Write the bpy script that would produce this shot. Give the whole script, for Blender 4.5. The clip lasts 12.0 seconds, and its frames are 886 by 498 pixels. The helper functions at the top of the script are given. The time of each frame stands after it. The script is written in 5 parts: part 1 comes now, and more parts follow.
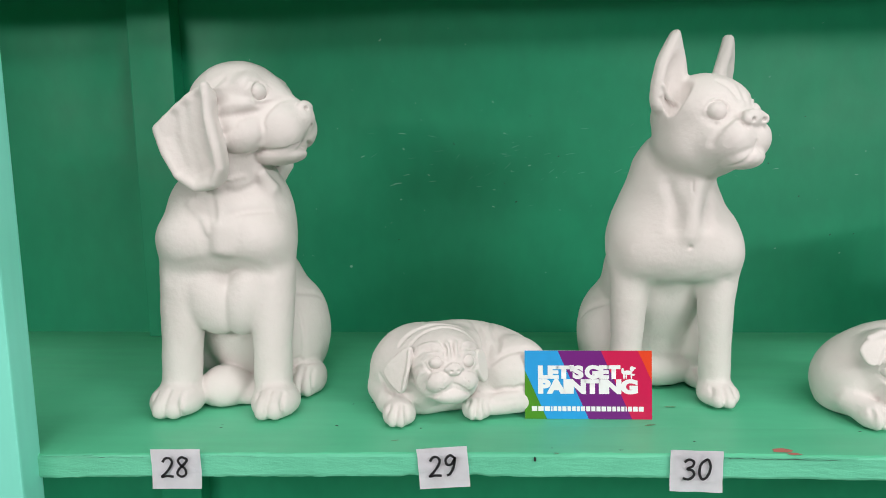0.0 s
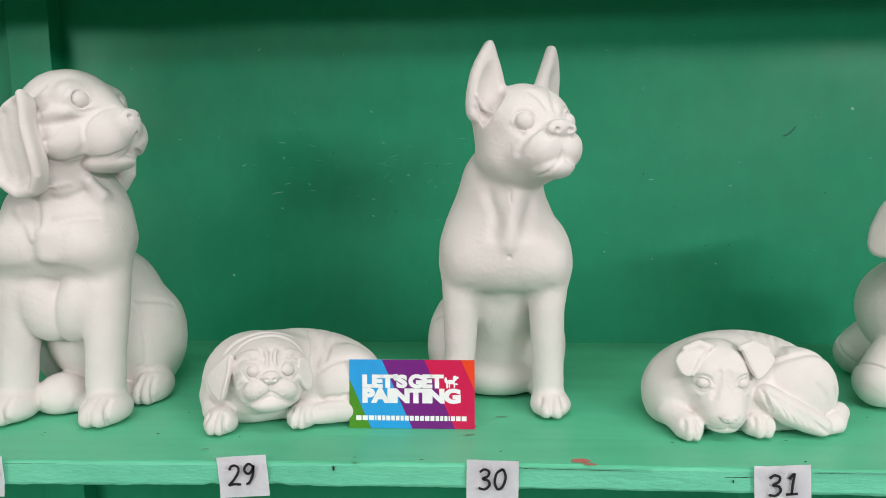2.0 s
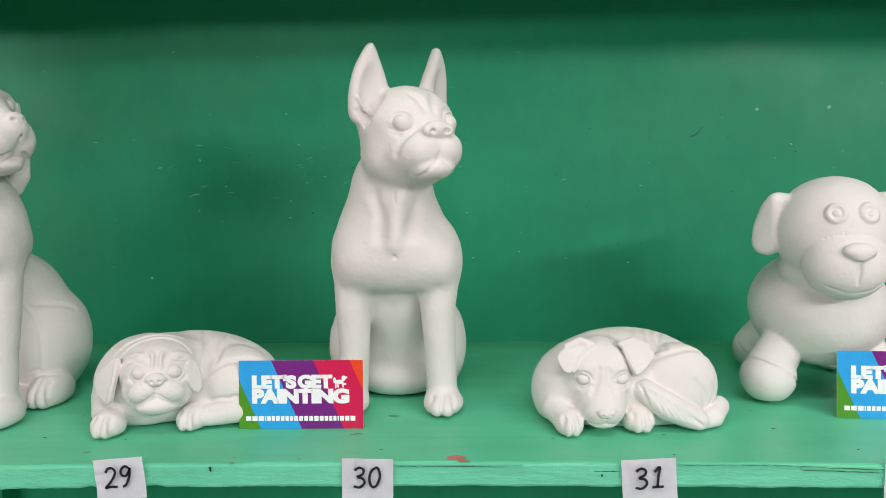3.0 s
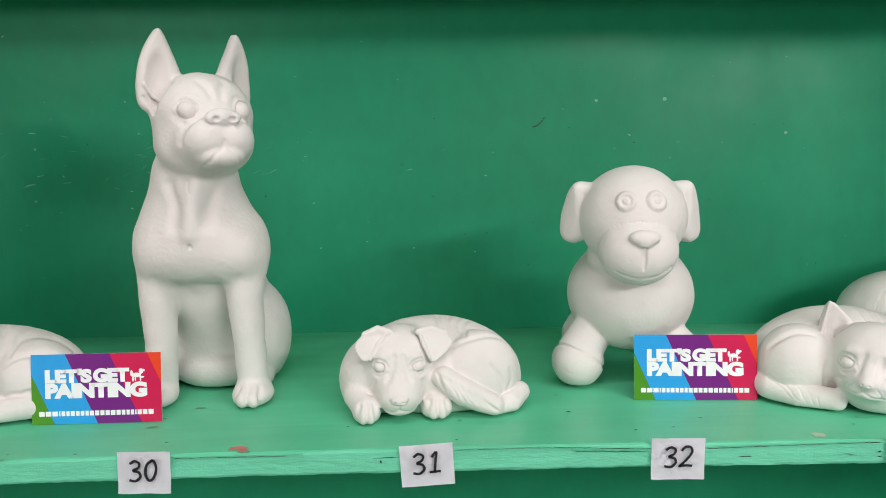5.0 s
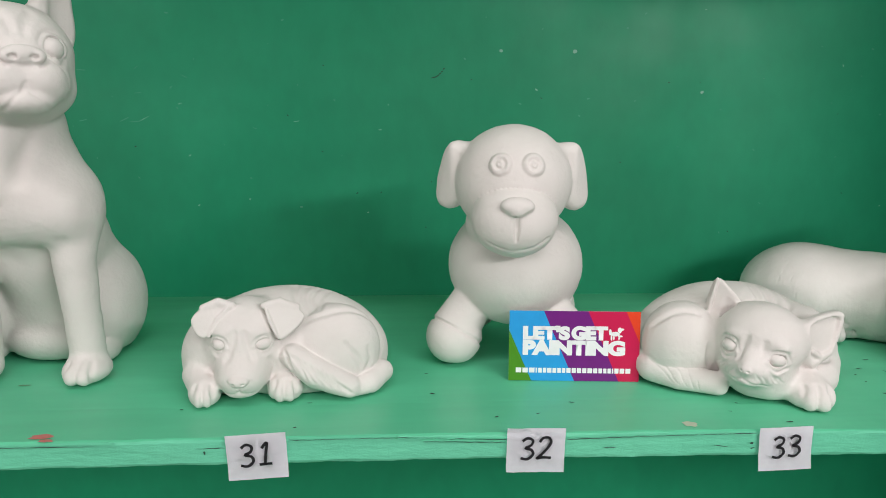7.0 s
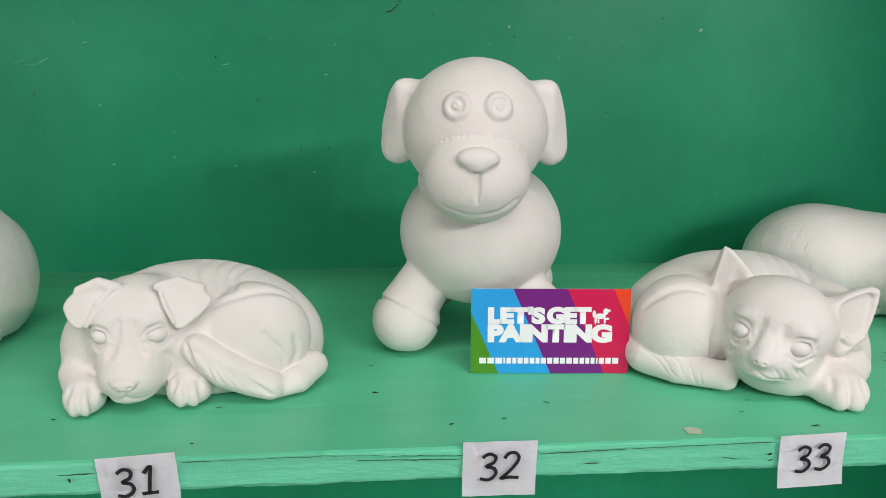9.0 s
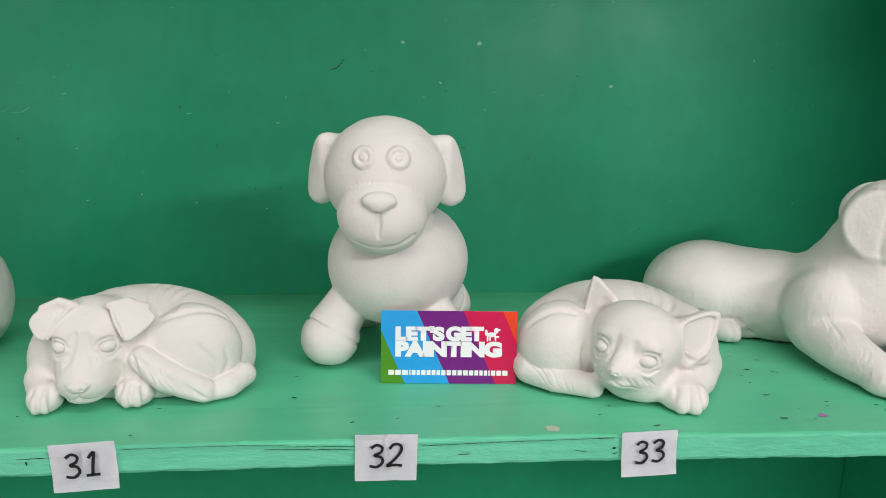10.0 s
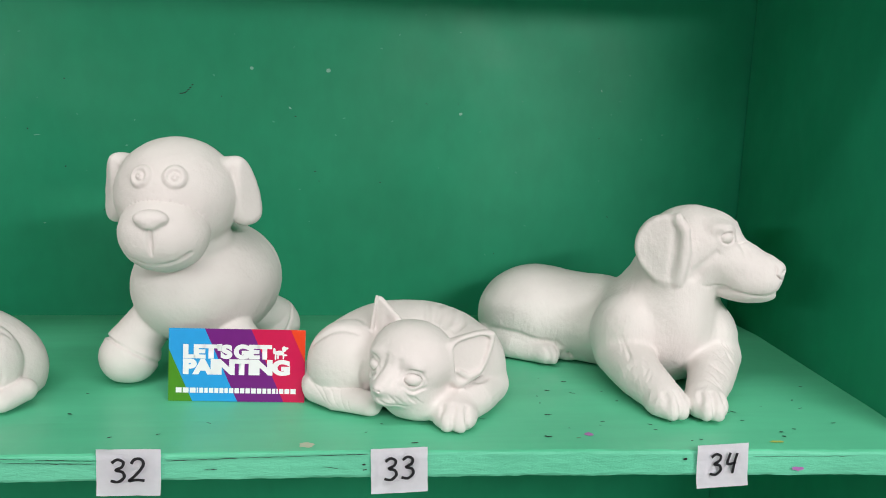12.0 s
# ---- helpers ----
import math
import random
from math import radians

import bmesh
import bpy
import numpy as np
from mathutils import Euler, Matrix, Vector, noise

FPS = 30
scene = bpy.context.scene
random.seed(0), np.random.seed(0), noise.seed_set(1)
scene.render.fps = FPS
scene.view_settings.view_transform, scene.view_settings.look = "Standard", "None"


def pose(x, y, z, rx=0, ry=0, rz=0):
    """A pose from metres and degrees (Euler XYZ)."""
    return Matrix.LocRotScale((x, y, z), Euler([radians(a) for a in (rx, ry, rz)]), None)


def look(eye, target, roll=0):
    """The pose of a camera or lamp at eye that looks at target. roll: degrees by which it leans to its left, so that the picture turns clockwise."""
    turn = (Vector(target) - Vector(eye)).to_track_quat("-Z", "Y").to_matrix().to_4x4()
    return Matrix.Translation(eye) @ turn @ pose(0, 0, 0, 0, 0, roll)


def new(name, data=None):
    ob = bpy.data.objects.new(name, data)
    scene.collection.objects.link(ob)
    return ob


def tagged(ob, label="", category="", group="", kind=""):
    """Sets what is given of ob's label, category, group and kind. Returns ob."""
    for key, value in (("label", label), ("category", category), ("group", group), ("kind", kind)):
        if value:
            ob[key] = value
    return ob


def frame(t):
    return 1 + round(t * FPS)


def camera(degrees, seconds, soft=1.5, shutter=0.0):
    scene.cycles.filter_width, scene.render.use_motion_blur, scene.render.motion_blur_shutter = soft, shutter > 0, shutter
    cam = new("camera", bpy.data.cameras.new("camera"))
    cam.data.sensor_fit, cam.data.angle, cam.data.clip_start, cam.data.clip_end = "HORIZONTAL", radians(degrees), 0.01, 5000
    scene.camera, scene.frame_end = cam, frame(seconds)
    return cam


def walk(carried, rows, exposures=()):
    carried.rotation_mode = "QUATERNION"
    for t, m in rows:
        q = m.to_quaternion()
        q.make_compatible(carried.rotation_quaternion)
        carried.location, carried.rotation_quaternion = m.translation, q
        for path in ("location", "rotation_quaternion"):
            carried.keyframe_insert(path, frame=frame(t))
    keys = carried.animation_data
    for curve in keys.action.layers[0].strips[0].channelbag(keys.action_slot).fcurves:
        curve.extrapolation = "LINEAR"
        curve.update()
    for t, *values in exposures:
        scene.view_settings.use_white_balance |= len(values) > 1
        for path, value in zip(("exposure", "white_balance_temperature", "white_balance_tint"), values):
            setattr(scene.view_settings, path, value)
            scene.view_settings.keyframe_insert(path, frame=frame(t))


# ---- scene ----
cam = camera(64.6, 12.0, soft=0.95)
PATH = [
    (0, (0.049, -0.408, 1.434), (-0.099, 1.568, 1.165), -1.0),
    (0.5, (0.074, -0.407, 1.432), (-0.085, 1.57, 1.173), -0.8),
    (1, (0.105, -0.404, 1.432), (-0.056, 1.574, 1.182), -0.6),
    (1.5, (0.141, -0.401, 1.432), (-0.019, 1.578, 1.188), -0.6),
    (2, (0.17, -0.4, 1.431), (0.023, 1.58, 1.192), -0.7),
    (2.5, (0.204, -0.403, 1.431), (0.08, 1.579, 1.192), -0.8),
    (3, (0.235, -0.401, 1.43), (0.142, 1.583, 1.194), -1.0),
    (5, (0.338, -0.4, 1.426), (0.386, 1.582, 1.166), -0.9),
    (5.5, (0.365, -0.398, 1.425), (0.448, 1.581, 1.151), -0.4),
    (6, (0.388, -0.393, 1.425), (0.501, 1.582, 1.125), 0.1),
    (6.5, (0.397, -0.383, 1.424), (0.531, 1.583, 1.083), 0.4),
    (7, (0.408, -0.353, 1.428), (0.557, 1.602, 1.032), 0.7),
    (7.2, (0.417, -0.34, 1.427), (0.57, 1.609, 1.004), 0.7),
    (8.8, (0.435, -0.254, 1.41), (0.619, 1.674, 0.911), 0.5),
    (9, (0.435, -0.269, 1.41), (0.628, 1.661, 0.92), 0.6),
    (9.5, (0.447, -0.306, 1.418), (0.652, 1.632, 0.966), 0.8),
    (10, (0.479, -0.34, 1.424), (0.688, 1.609, 1.026), 1.1),
    (10.5, (0.516, -0.356, 1.425), (0.716, 1.603, 1.074), 1.1),
    (11, (0.553, -0.359, 1.423), (0.758, 1.605, 1.105), 1.4),
    (11.5, (0.582, -0.362, 1.425), (0.799, 1.602, 1.116), 1.6),
    (12, (0.606, -0.363, 1.422), (0.846, 1.598, 1.11), 1.8),
]
walk(cam, [(t, look(eye, target, roll)) for t, eye, target, roll in PATH],
     exposures=((0, -0.03), (3, -0.05), (5.5, -0.13), (7, -0.24), (9, -0.22), (10.5, -0.18), (12, -0.13)))

# ---- world and light ----
world = bpy.data.worlds.new("room_world")
scene.world = world
world.use_nodes = True
world.node_tree.nodes["Background"].inputs[0].default_value = (0.8, 0.9, 1.0, 1)
world.node_tree.nodes["Background"].inputs[1].default_value = 0.10


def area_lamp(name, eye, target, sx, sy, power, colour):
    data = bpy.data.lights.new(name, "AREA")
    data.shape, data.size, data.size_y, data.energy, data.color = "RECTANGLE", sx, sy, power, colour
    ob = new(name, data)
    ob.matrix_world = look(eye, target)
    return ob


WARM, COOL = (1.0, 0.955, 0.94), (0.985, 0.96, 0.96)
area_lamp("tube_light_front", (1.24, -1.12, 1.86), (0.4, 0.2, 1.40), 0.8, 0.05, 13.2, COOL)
# Unseen left source, kept low to fill the shaded top of the wall.
area_lamp("fill_light_side", (-1.0, -1.35, 1.76), (-0.05, 0.25, 1.45), 0.9, 0.06, 10.6, WARM)
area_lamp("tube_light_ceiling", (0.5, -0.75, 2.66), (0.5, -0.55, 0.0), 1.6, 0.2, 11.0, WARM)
# Added fill without a fixture: brightens the room so its walls light the shelves.
area_lamp("fill_light_room", (0.3, -2.4, 2.70), (0.3, -2.2, 0.0), 1.2, 1.2, 22, WARM)

# ---- materials ----


def nodes_of(name, rough=0.6, metal=0.0):
    m = bpy.data.materials.new(name)
    m.use_nodes = True
    nt = m.node_tree
    bs = nt.nodes["Principled BSDF"]
    bs.inputs["Roughness"].default_value = rough
    bs.inputs["Metallic"].default_value = metal
    return m, nt, bs


def add(nt, kind, **vals):
    n = nt.nodes.new(kind)
    for k, v in vals.items():
        n.inputs[k.replace("_", " ")].default_value = v
    return n


def ramp(nt, fac, stops):
    r = nt.nodes.new("ShaderNodeValToRGB")
    while len(r.color_ramp.elements) < len(stops):
        r.color_ramp.elements.new(0.5)
    for e, (p, c) in zip(r.color_ramp.elements, stops):
        e.position, e.color = p, (*c, 1) if len(c) == 3 else c
    nt.links.new(fac, r.inputs[0])
    return r.outputs[0]


def mix(nt, fac, a, b, mode="MIX"):
    m = nt.nodes.new("ShaderNodeMix")
    m.data_type, m.blend_type = "RGBA", mode
    for sock, v in ((m.inputs[0], fac), (m.inputs[6], a), (m.inputs[7], b)):
        if hasattr(v, "is_linked"):
            nt.links.new(v, sock)
        elif isinstance(v, (int, float)):
            sock.default_value = v
        else:
            sock.default_value = (*v, 1)
    return m.outputs[2]


def place(nt, scale=(1, 1, 1)):
    geo = nt.nodes.new("ShaderNodeNewGeometry")
    mp = nt.nodes.new("ShaderNodeMapping")
    mp.inputs["Scale"].default_value = scale
    nt.links.new(geo.outputs["Position"], mp.inputs[0])
    return mp.outputs[0]


def noise_at(nt, scale, detail=4, stretch=(1, 1, 1), rough=0.55):
    n = add(nt, "ShaderNodeTexNoise", Scale=scale, Detail=detail, Roughness=rough)
    nt.links.new(place(nt, stretch), n.inputs["Vector"])
    return n.outputs[0]


def bump(nt, bs, height, strength, distance):
    b = add(nt, "ShaderNodeBump", Strength=strength, Distance=distance)
    nt.links.new(height, b.inputs["Height"])
    nt.links.new(b.outputs[0], bs.inputs["Normal"])
    return b


def paint(name, base, dark, light, stretch, fleck=0.0, rough=0.42, chips=(0.75, 0.85, 0.8), relief=0.16):
    """Brushed gloss paint on board: cloudy tone, brush marks, tiny scuffs."""
    m, nt, bs = nodes_of(name, rough)
    c = ramp(nt, noise_at(nt, 5.0, 3), [(0.3, dark), (0.5, base), (0.72, light)])
    streak = ramp(nt, noise_at(nt, 60, 3, stretch), [(0.35, (0.96, 0.96, 0.96)), (0.65, (1.03, 1.03, 1.03))])
    c = mix(nt, 1.0, c, streak, "MULTIPLY")
    if fleck:
        v = add(nt, "ShaderNodeTexVoronoi", Scale=26.0)
        v.inputs["Randomness"].default_value = 1.0
        warp = place(nt, (1, 1, 1.4))
        nt.links.new(warp, v.inputs["Vector"])
        spot = ramp(nt, v.outputs["Distance"], [(0.0, (1, 1, 1)), (fleck, (1, 1, 1)), (fleck + 0.015, (0, 0, 0))])
        gate = ramp(nt, noise_at(nt, 4.3, 2), [(0.52, (0, 0, 0)), (0.6, (0.75, 0.75, 0.75))])
        f = mix(nt, 1.0, spot, gate, "MULTIPLY")
        c = mix(nt, f, c, chips)
    nt.links.new(c, bs.inputs["Base Color"])
    r = ramp(nt, noise_at(nt, 9.0, 4), [(0.3, (rough - 0.08,) * 3), (0.7, (rough + 0.12,) * 3)])
    nt.links.new(r, bs.inputs["Roughness"])
    bs.inputs["Specular IOR Level"].default_value = 0.3
    bump(nt, bs, noise_at(nt, 90 if relief < 0.5 else 330, 5, stretch), relief, 0.0012)
    return m


def plaster(name, fur=False):
    m, nt, bs = nodes_of(name, 0.78)
    c = ramp(nt, noise_at(nt, 22, 4), [(0.3, (0.695, 0.65, 0.625)), (0.65, (0.755, 0.712, 0.69))])
    nt.links.new(c, bs.inputs["Base Color"])
    bs.inputs["Specular IOR Level"].default_value = 0.25
    fine = noise_at(nt, 420, 3)
    if fur:
        hair = noise_at(nt, 260, 3, (1.0, 1.0, 0.28), 0.6)
        fine = mix(nt, 0.7, fine, hair)
    bump(nt, bs, fine, 0.55 if fur else 0.3, 0.0016 if fur else 0.0009)
    return m


def plain(name, colour, rough=0.6, grain=0.06):
    m, nt, bs = nodes_of(name, rough)
    lo, hi = [tuple(v * f for v in colour) for f in (1 - grain, 1 + grain)]
    nt.links.new(ramp(nt, noise_at(nt, 130, 3), [(0.3, lo), (0.7, hi)]), bs.inputs["Base Color"])
    bump(nt, bs, noise_at(nt, 300, 3), 0.1, 0.0004)
    return m


WALL_PAINT = paint("green_wall_paint", (0.014, 0.285, 0.145), (0.012, 0.255, 0.128), (0.019, 0.315, 0.165), (1, 1, 0.6), 0.0, 0.5)
# Real mint, lightened further to put the light on the shelf's front into colour.
SHELF_PAINT = paint("lit_mint_shelf_paint", (0.120, 0.57, 0.335), (0.103, 0.52, 0.300), (0.142, 0.61, 0.365), (0.15, 1, 1), 0.0, 0.40)
EDGE_PAINT = paint("lit_mint_edge_paint", (0.14, 0.58, 0.37), (0.118, 0.53, 0.33), (0.165, 0.63, 0.41), (0.3, 1, 1), 0.0, 0.5, relief=0.7)
# Mint raised on all faces to the brightness of the stile's lit side.
TRIM_PAINT = paint("lit_mint_trim_paint", (0.22, 0.78, 0.62), (0.19, 0.72, 0.56), (0.26, 0.82, 0.68), (1, 1, 0.1), 0.0, 0.4)
PLASTER = plaster("white_plaster")
FUR_PLASTER = plaster("combed_white_plaster", True)
PAPER = plain("white_paper", (0.90, 0.89, 0.94), 0.8, 0.03)
INK = plain("black_marker_ink", (0.012, 0.012, 0.016), 0.5)
CARD_WHITE = plain("white_print", (0.86, 0.86, 0.88), 0.35, 0.02)
STRIPES = {
    "blue": plain("blue_print", (0.02, 0.33, 0.74), 0.3, 0.03),
    "purple": plain("purple_print", (0.165, 0.010, 0.20), 0.3, 0.03),
    "crimson": plain("crimson_print", (0.60, 0.006, 0.075), 0.3, 0.03),
    "orange": plain("orange_print", (0.78, 0.055, 0.012), 0.3, 0.03),
    "green": plain("green_print", (0.07, 0.26, 0.012), 0.3, 0.03),
}
ROOM_WHITE = plain("room_wall_paint", (0.66, 0.645, 0.62), 0.8)
ROOM_FLOOR = plain("room_floor_vinyl", (0.42, 0.40, 0.38), 0.5)
MARKS = {
    "pale_green": plain("pale_green_scratch", (0.07, 0.34, 0.22), 0.7),
    "white": plain("bare_white_scuff", (0.26, 0.50, 0.40), 0.7),
    "black": plain("black_scuff", (0.012, 0.02, 0.018), 0.7),
    "red": plain("red_paint_spill", (0.60, 0.17, 0.15), 0.5),
    "pale": plain("pale_paint_spill", (0.50, 0.56, 0.42), 0.5),
    "purple": plain("purple_paint_spill", (0.40, 0.16, 0.42), 0.5),
    "brown": plain("brown_paint_spill", (0.13, 0.28, 0.15), 0.5),
    "yellow": plain("yellow_paint_spill", (0.45, 0.50, 0.10), 0.5),
}

# ---- mesh helpers ----


def finish(name, bm, material, smooth=False):
    me = bpy.data.meshes.new(name)
    bm.to_mesh(me)
    bm.free()
    for m in material if isinstance(material, list) else [material]:
        me.materials.append(m)
    if smooth:
        me.polygons.foreach_set("use_smooth", [True] * len(me.polygons))
    return me


def part(name, bm, material, parent, label="", smooth=False):
    ob = new(name, finish(name, bm, material, smooth))
    ob.parent = parent
    return tagged(ob, label)


def box(lo, hi, bevel=0.0, segs=2):
    bm = bmesh.new()
    lo, hi = Vector(lo), Vector(hi)
    bmesh.ops.create_cube(bm, size=1, matrix=Matrix.Translation((lo + hi) / 2) @ Matrix.Diagonal((*(hi - lo), 1)))
    if bevel:
        bmesh.ops.bevel(bm, geom=bm.edges[:], offset=bevel, segments=segs, affect="EDGES", profile=0.6)
    return bm


def board(x0, x1, y0, y1, z0, z1, steps, wear, seed, bow=None):
    """A long board along x whose front arrises are worn and uneven."""
    bm = bmesh.new()
    c = min(0.002, (z1 - z0) * 0.2)
    ring = [(y1, z0), (y0 + c, z0), (y0 + 0.3 * c, z0 + 0.3 * c), (y0, z0 + c), (y0, (z0 + z1) / 2), (y0, z1 - c), (y0 + 0.3 * c, z1 - 0.3 * c), (y0 + c, z1),
            (y0 + 0.02, z1), (y0 + 0.05, z1), (y1, z1)]
    rows = []
    for i in range(steps + 1):
        x = x0 + (x1 - x0) * i / steps
        row = []
        for j, (y, z) in enumerate(ring):
            w = wear if 1 <= j <= 7 else 0.0
            n1 = noise.noise((x * 38, j * 0.6 + seed, 0.3)) + 0.6 * noise.noise((x * 150, j * 0.9 + seed, 4.1))
            n2 = noise.noise((x * 46, j * 0.6 + seed, 9.7)) + 0.6 * noise.noise((x * 190, j * 0.9 + seed, 6.4))
            if j <= 3 and w and z1 > 1.2 and z1 < 1.3:
                n2 += 2.6 * max(0, 1 - abs(x - 0.036) / 0.008) + 1.8 * max(0, 1 - abs(x + 0.004) / 0.006)
            if bow and 1 <= j <= 8:
                y, z = y + bow(x), z + lift(x) * (0.6 if j == 8 else 1.0)
            row.append(bm.verts.new((x, y + w * n1 * 0.7, z + w * n2 * (0.9 if j <= 3 else 0.5))))
        rows.append(row)
    for a, b in zip(rows, rows[1:]):
        for j in range(len(ring)):
            k = (j + 1) % len(ring)
            bm.faces.new((a[j], a[k], b[k], b[j])).material_index = 1 if 2 <= j <= 5 else 0
    bm.faces.new(rows[0][::-1])
    bm.faces.new(rows[-1])
    bmesh.ops.recalc_face_normals(bm, faces=bm.faces[:])
    return bm


def front(x):
    """Where the bowed front edge of the shelf lies in depth."""
    return 0.002 - 0.006 * ((max(-0.24, x) - 0.30) / 0.47) ** 2


def lift(x):
    """How far the warped front edge stands above the rest of the shelf."""
    return 0.0028 - 0.0026 * ((max(-0.24, x) - 0.30) / 0.47) ** 2


# ---- the room ----
def setting(name, lo, hi, material, label):
    ob = new(name, finish(name, box(lo, hi), material))
    return tagged(ob, label, name.split("_")[0], kind="structure")


setting("floor", (-2.6, -3.6, -0.1), (3.4, 0.5, 0.0), ROOM_FLOOR, "dull grey vinyl floor of the shop room")
setting("ceiling", (-2.6, -3.6, 2.75), (3.4, 0.5, 2.85), ROOM_WHITE, "plain off-white painted room ceiling")
setting("wall_north", (-2.6, 0.36, 0.0), (3.4, 0.5, 2.75), ROOM_WHITE, "off-white painted wall behind the shelving")
setting("wall_south", (-2.6, -3.6, 0.0), (3.4, -3.5, 2.75), ROOM_WHITE, "off-white painted wall facing the shelving")
setting("wall_west", (-2.6, -3.5, 0.0), (-2.5, 0.36, 2.75), ROOM_WHITE, "off-white painted side wall of the room")
setting("wall_east", (3.3, -3.5, 0.0), (3.4, 0.36, 2.75), ROOM_WHITE, "off-white painted end wall of the room")

# ---- the shelving unit ----
TOP = 1.25
unit = tagged(new("shelving_unit"), "green painted wooden shelving unit with chipped shelf edges", "shelves")
part("back_panel", box((-0.62, 0.302, 0.02), (1.04, 0.32, 2.12)), WALL_PAINT, unit, "scuffed green painted back board")
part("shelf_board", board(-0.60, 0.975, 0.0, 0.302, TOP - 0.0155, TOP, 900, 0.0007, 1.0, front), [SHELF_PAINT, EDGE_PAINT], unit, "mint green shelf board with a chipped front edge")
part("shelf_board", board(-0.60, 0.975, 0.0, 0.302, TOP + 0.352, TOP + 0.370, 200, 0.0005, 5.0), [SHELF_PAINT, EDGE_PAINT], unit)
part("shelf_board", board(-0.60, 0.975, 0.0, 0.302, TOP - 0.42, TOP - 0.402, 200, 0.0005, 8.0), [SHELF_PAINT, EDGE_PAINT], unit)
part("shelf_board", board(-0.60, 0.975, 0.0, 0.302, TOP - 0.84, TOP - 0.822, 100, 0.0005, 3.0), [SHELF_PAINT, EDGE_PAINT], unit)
part("top_board", box((-0.62, -0.02, 2.10), (1.02, 0.302, 2.12)), SHELF_PAINT, unit)
part("plinth", box((-0.60, 0.03, 0.0), (0.985, 0.06, 0.40)), WALL_PAINT, unit)
end_panel = part("side_panel", box((0.0, -0.004, 0.0), (0.022, 0.300, 2.10), 0.001), WALL_PAINT, unit, "green painted end panel")
end_panel.matrix_world = pose(0.947, 0.002, 0.0, 0, 0, -7.0)
part("side_panel", box((-0.622, -0.004, 0.0), (-0.60, 0.302, 2.10), 0.001), WALL_PAINT, unit, "green painted end panel")
part("stile", box((-0.295, -0.022, 0.0), (-0.241, -0.002, 2.10), 0.0015), TRIM_PAINT, unit, "mint upright with paint scuffs, coloured as bright as its lit side")
part("batten", box((-0.311, 0.280, TOP + 0.0005), (-0.2665, 0.302, TOP + 0.3515), 0.001), WALL_PAINT, unit, "green upright batten on the back board")
part("batten", box((-0.311, 0.280, TOP - 0.4015), (-0.2665, 0.302, TOP - 0.020), 0.001), WALL_PAINT, unit)


def blob(bm, cx, cz, rx, rz, turn, put, rnd, n=9):
    """One irregular flat fleck; put(u, v) lays it on its surface."""
    ring = []
    for i in range(n):
        a = i * math.tau / n
        q = 0.65 + 0.5 * rnd.random()
        u, v = rx * q * math.cos(a), rz * q * math.sin(a)
        ring.append(bm.verts.new(put(cx + u * math.cos(turn) - v * math.sin(turn), cz + u * math.sin(turn) + v * math.cos(turn))))
    bm.faces.new(ring)


def on_wall(u, v):
    return (u, 0.3017, TOP + v)


def on_shelf(u, v):
    return (u, v, TOP + 0.0004 + lift(u) * max(0.0, 1 - max(0.0, v - front(u)) / 0.05))


def on_edge(u, v):
    return (u, front(u) - 0.0012, TOP + lift(u) + v)


rnd = random.Random(5)
white, grey, dark = bmesh.new(), bmesh.new(), bmesh.new()
for i in range(60):
    # a band of fine scratches behind the sitting figures
    blob(white if i % 4 == 0 else grey, rnd.gauss(0.07, 0.10), rnd.gauss(0.178, 0.020), rnd.uniform(0.0006, 0.0060), rnd.uniform(0.0002, 0.0005), rnd.gauss(0.12, 0.3), on_wall, rnd, 7)
for i in range(90):
    blob(white if i % 4 == 0 else grey, rnd.uniform(-0.22, 0.95), rnd.uniform(0.06, 0.31), rnd.uniform(0.0005, 0.0018), rnd.uniform(0.0004, 0.0008), rnd.uniform(-1, 1), on_wall, rnd, 7)
for i in range(26):
    blob(dark, rnd.uniform(-0.25, 0.95), rnd.uniform(0.04, 0.27), rnd.uniform(0.0005, 0.0014), rnd.uniform(0.0004, 0.0007), rnd.uniform(-1, 1), on_wall, rnd, 7)
for u, v, r in ((0.577, 0.230, 0.0021), (0.509, 0.229, 0.0021), (-0.100, 0.070, 0.0018), (0.70, 0.195, 0.0018)):
    blob(white, u, v, r, r * 0.85, 0.3, on_wall, rnd)
tagged(part("chipped_paint", white, MARKS["white"], unit, "small white chips in the paint"), kind="stuff")
tagged(part("scratched_paint", grey, MARKS["pale_green"], unit, "pale scratches in the paint"), kind="stuff")
for i in range(7):
    blob(dark, 0.4465 + i * 0.0017, 0.2045 + 0.00022 * i * i, 0.0013, 0.0006, 0.35, on_wall, rnd, 7)
for i in range(75):
    # nicks in the shelf's paint, most of them near the end panel
    u = rnd.uniform(-0.22, 0.93) if i % 2 else rnd.uniform(0.68, 0.93)
    blob(dark, u, rnd.uniform(0.006, 0.12), rnd.uniform(0.0007, 0.0026), rnd.uniform(0.0003, 0.0008), rnd.gauss(0, 0.3), on_shelf, rnd, 7)
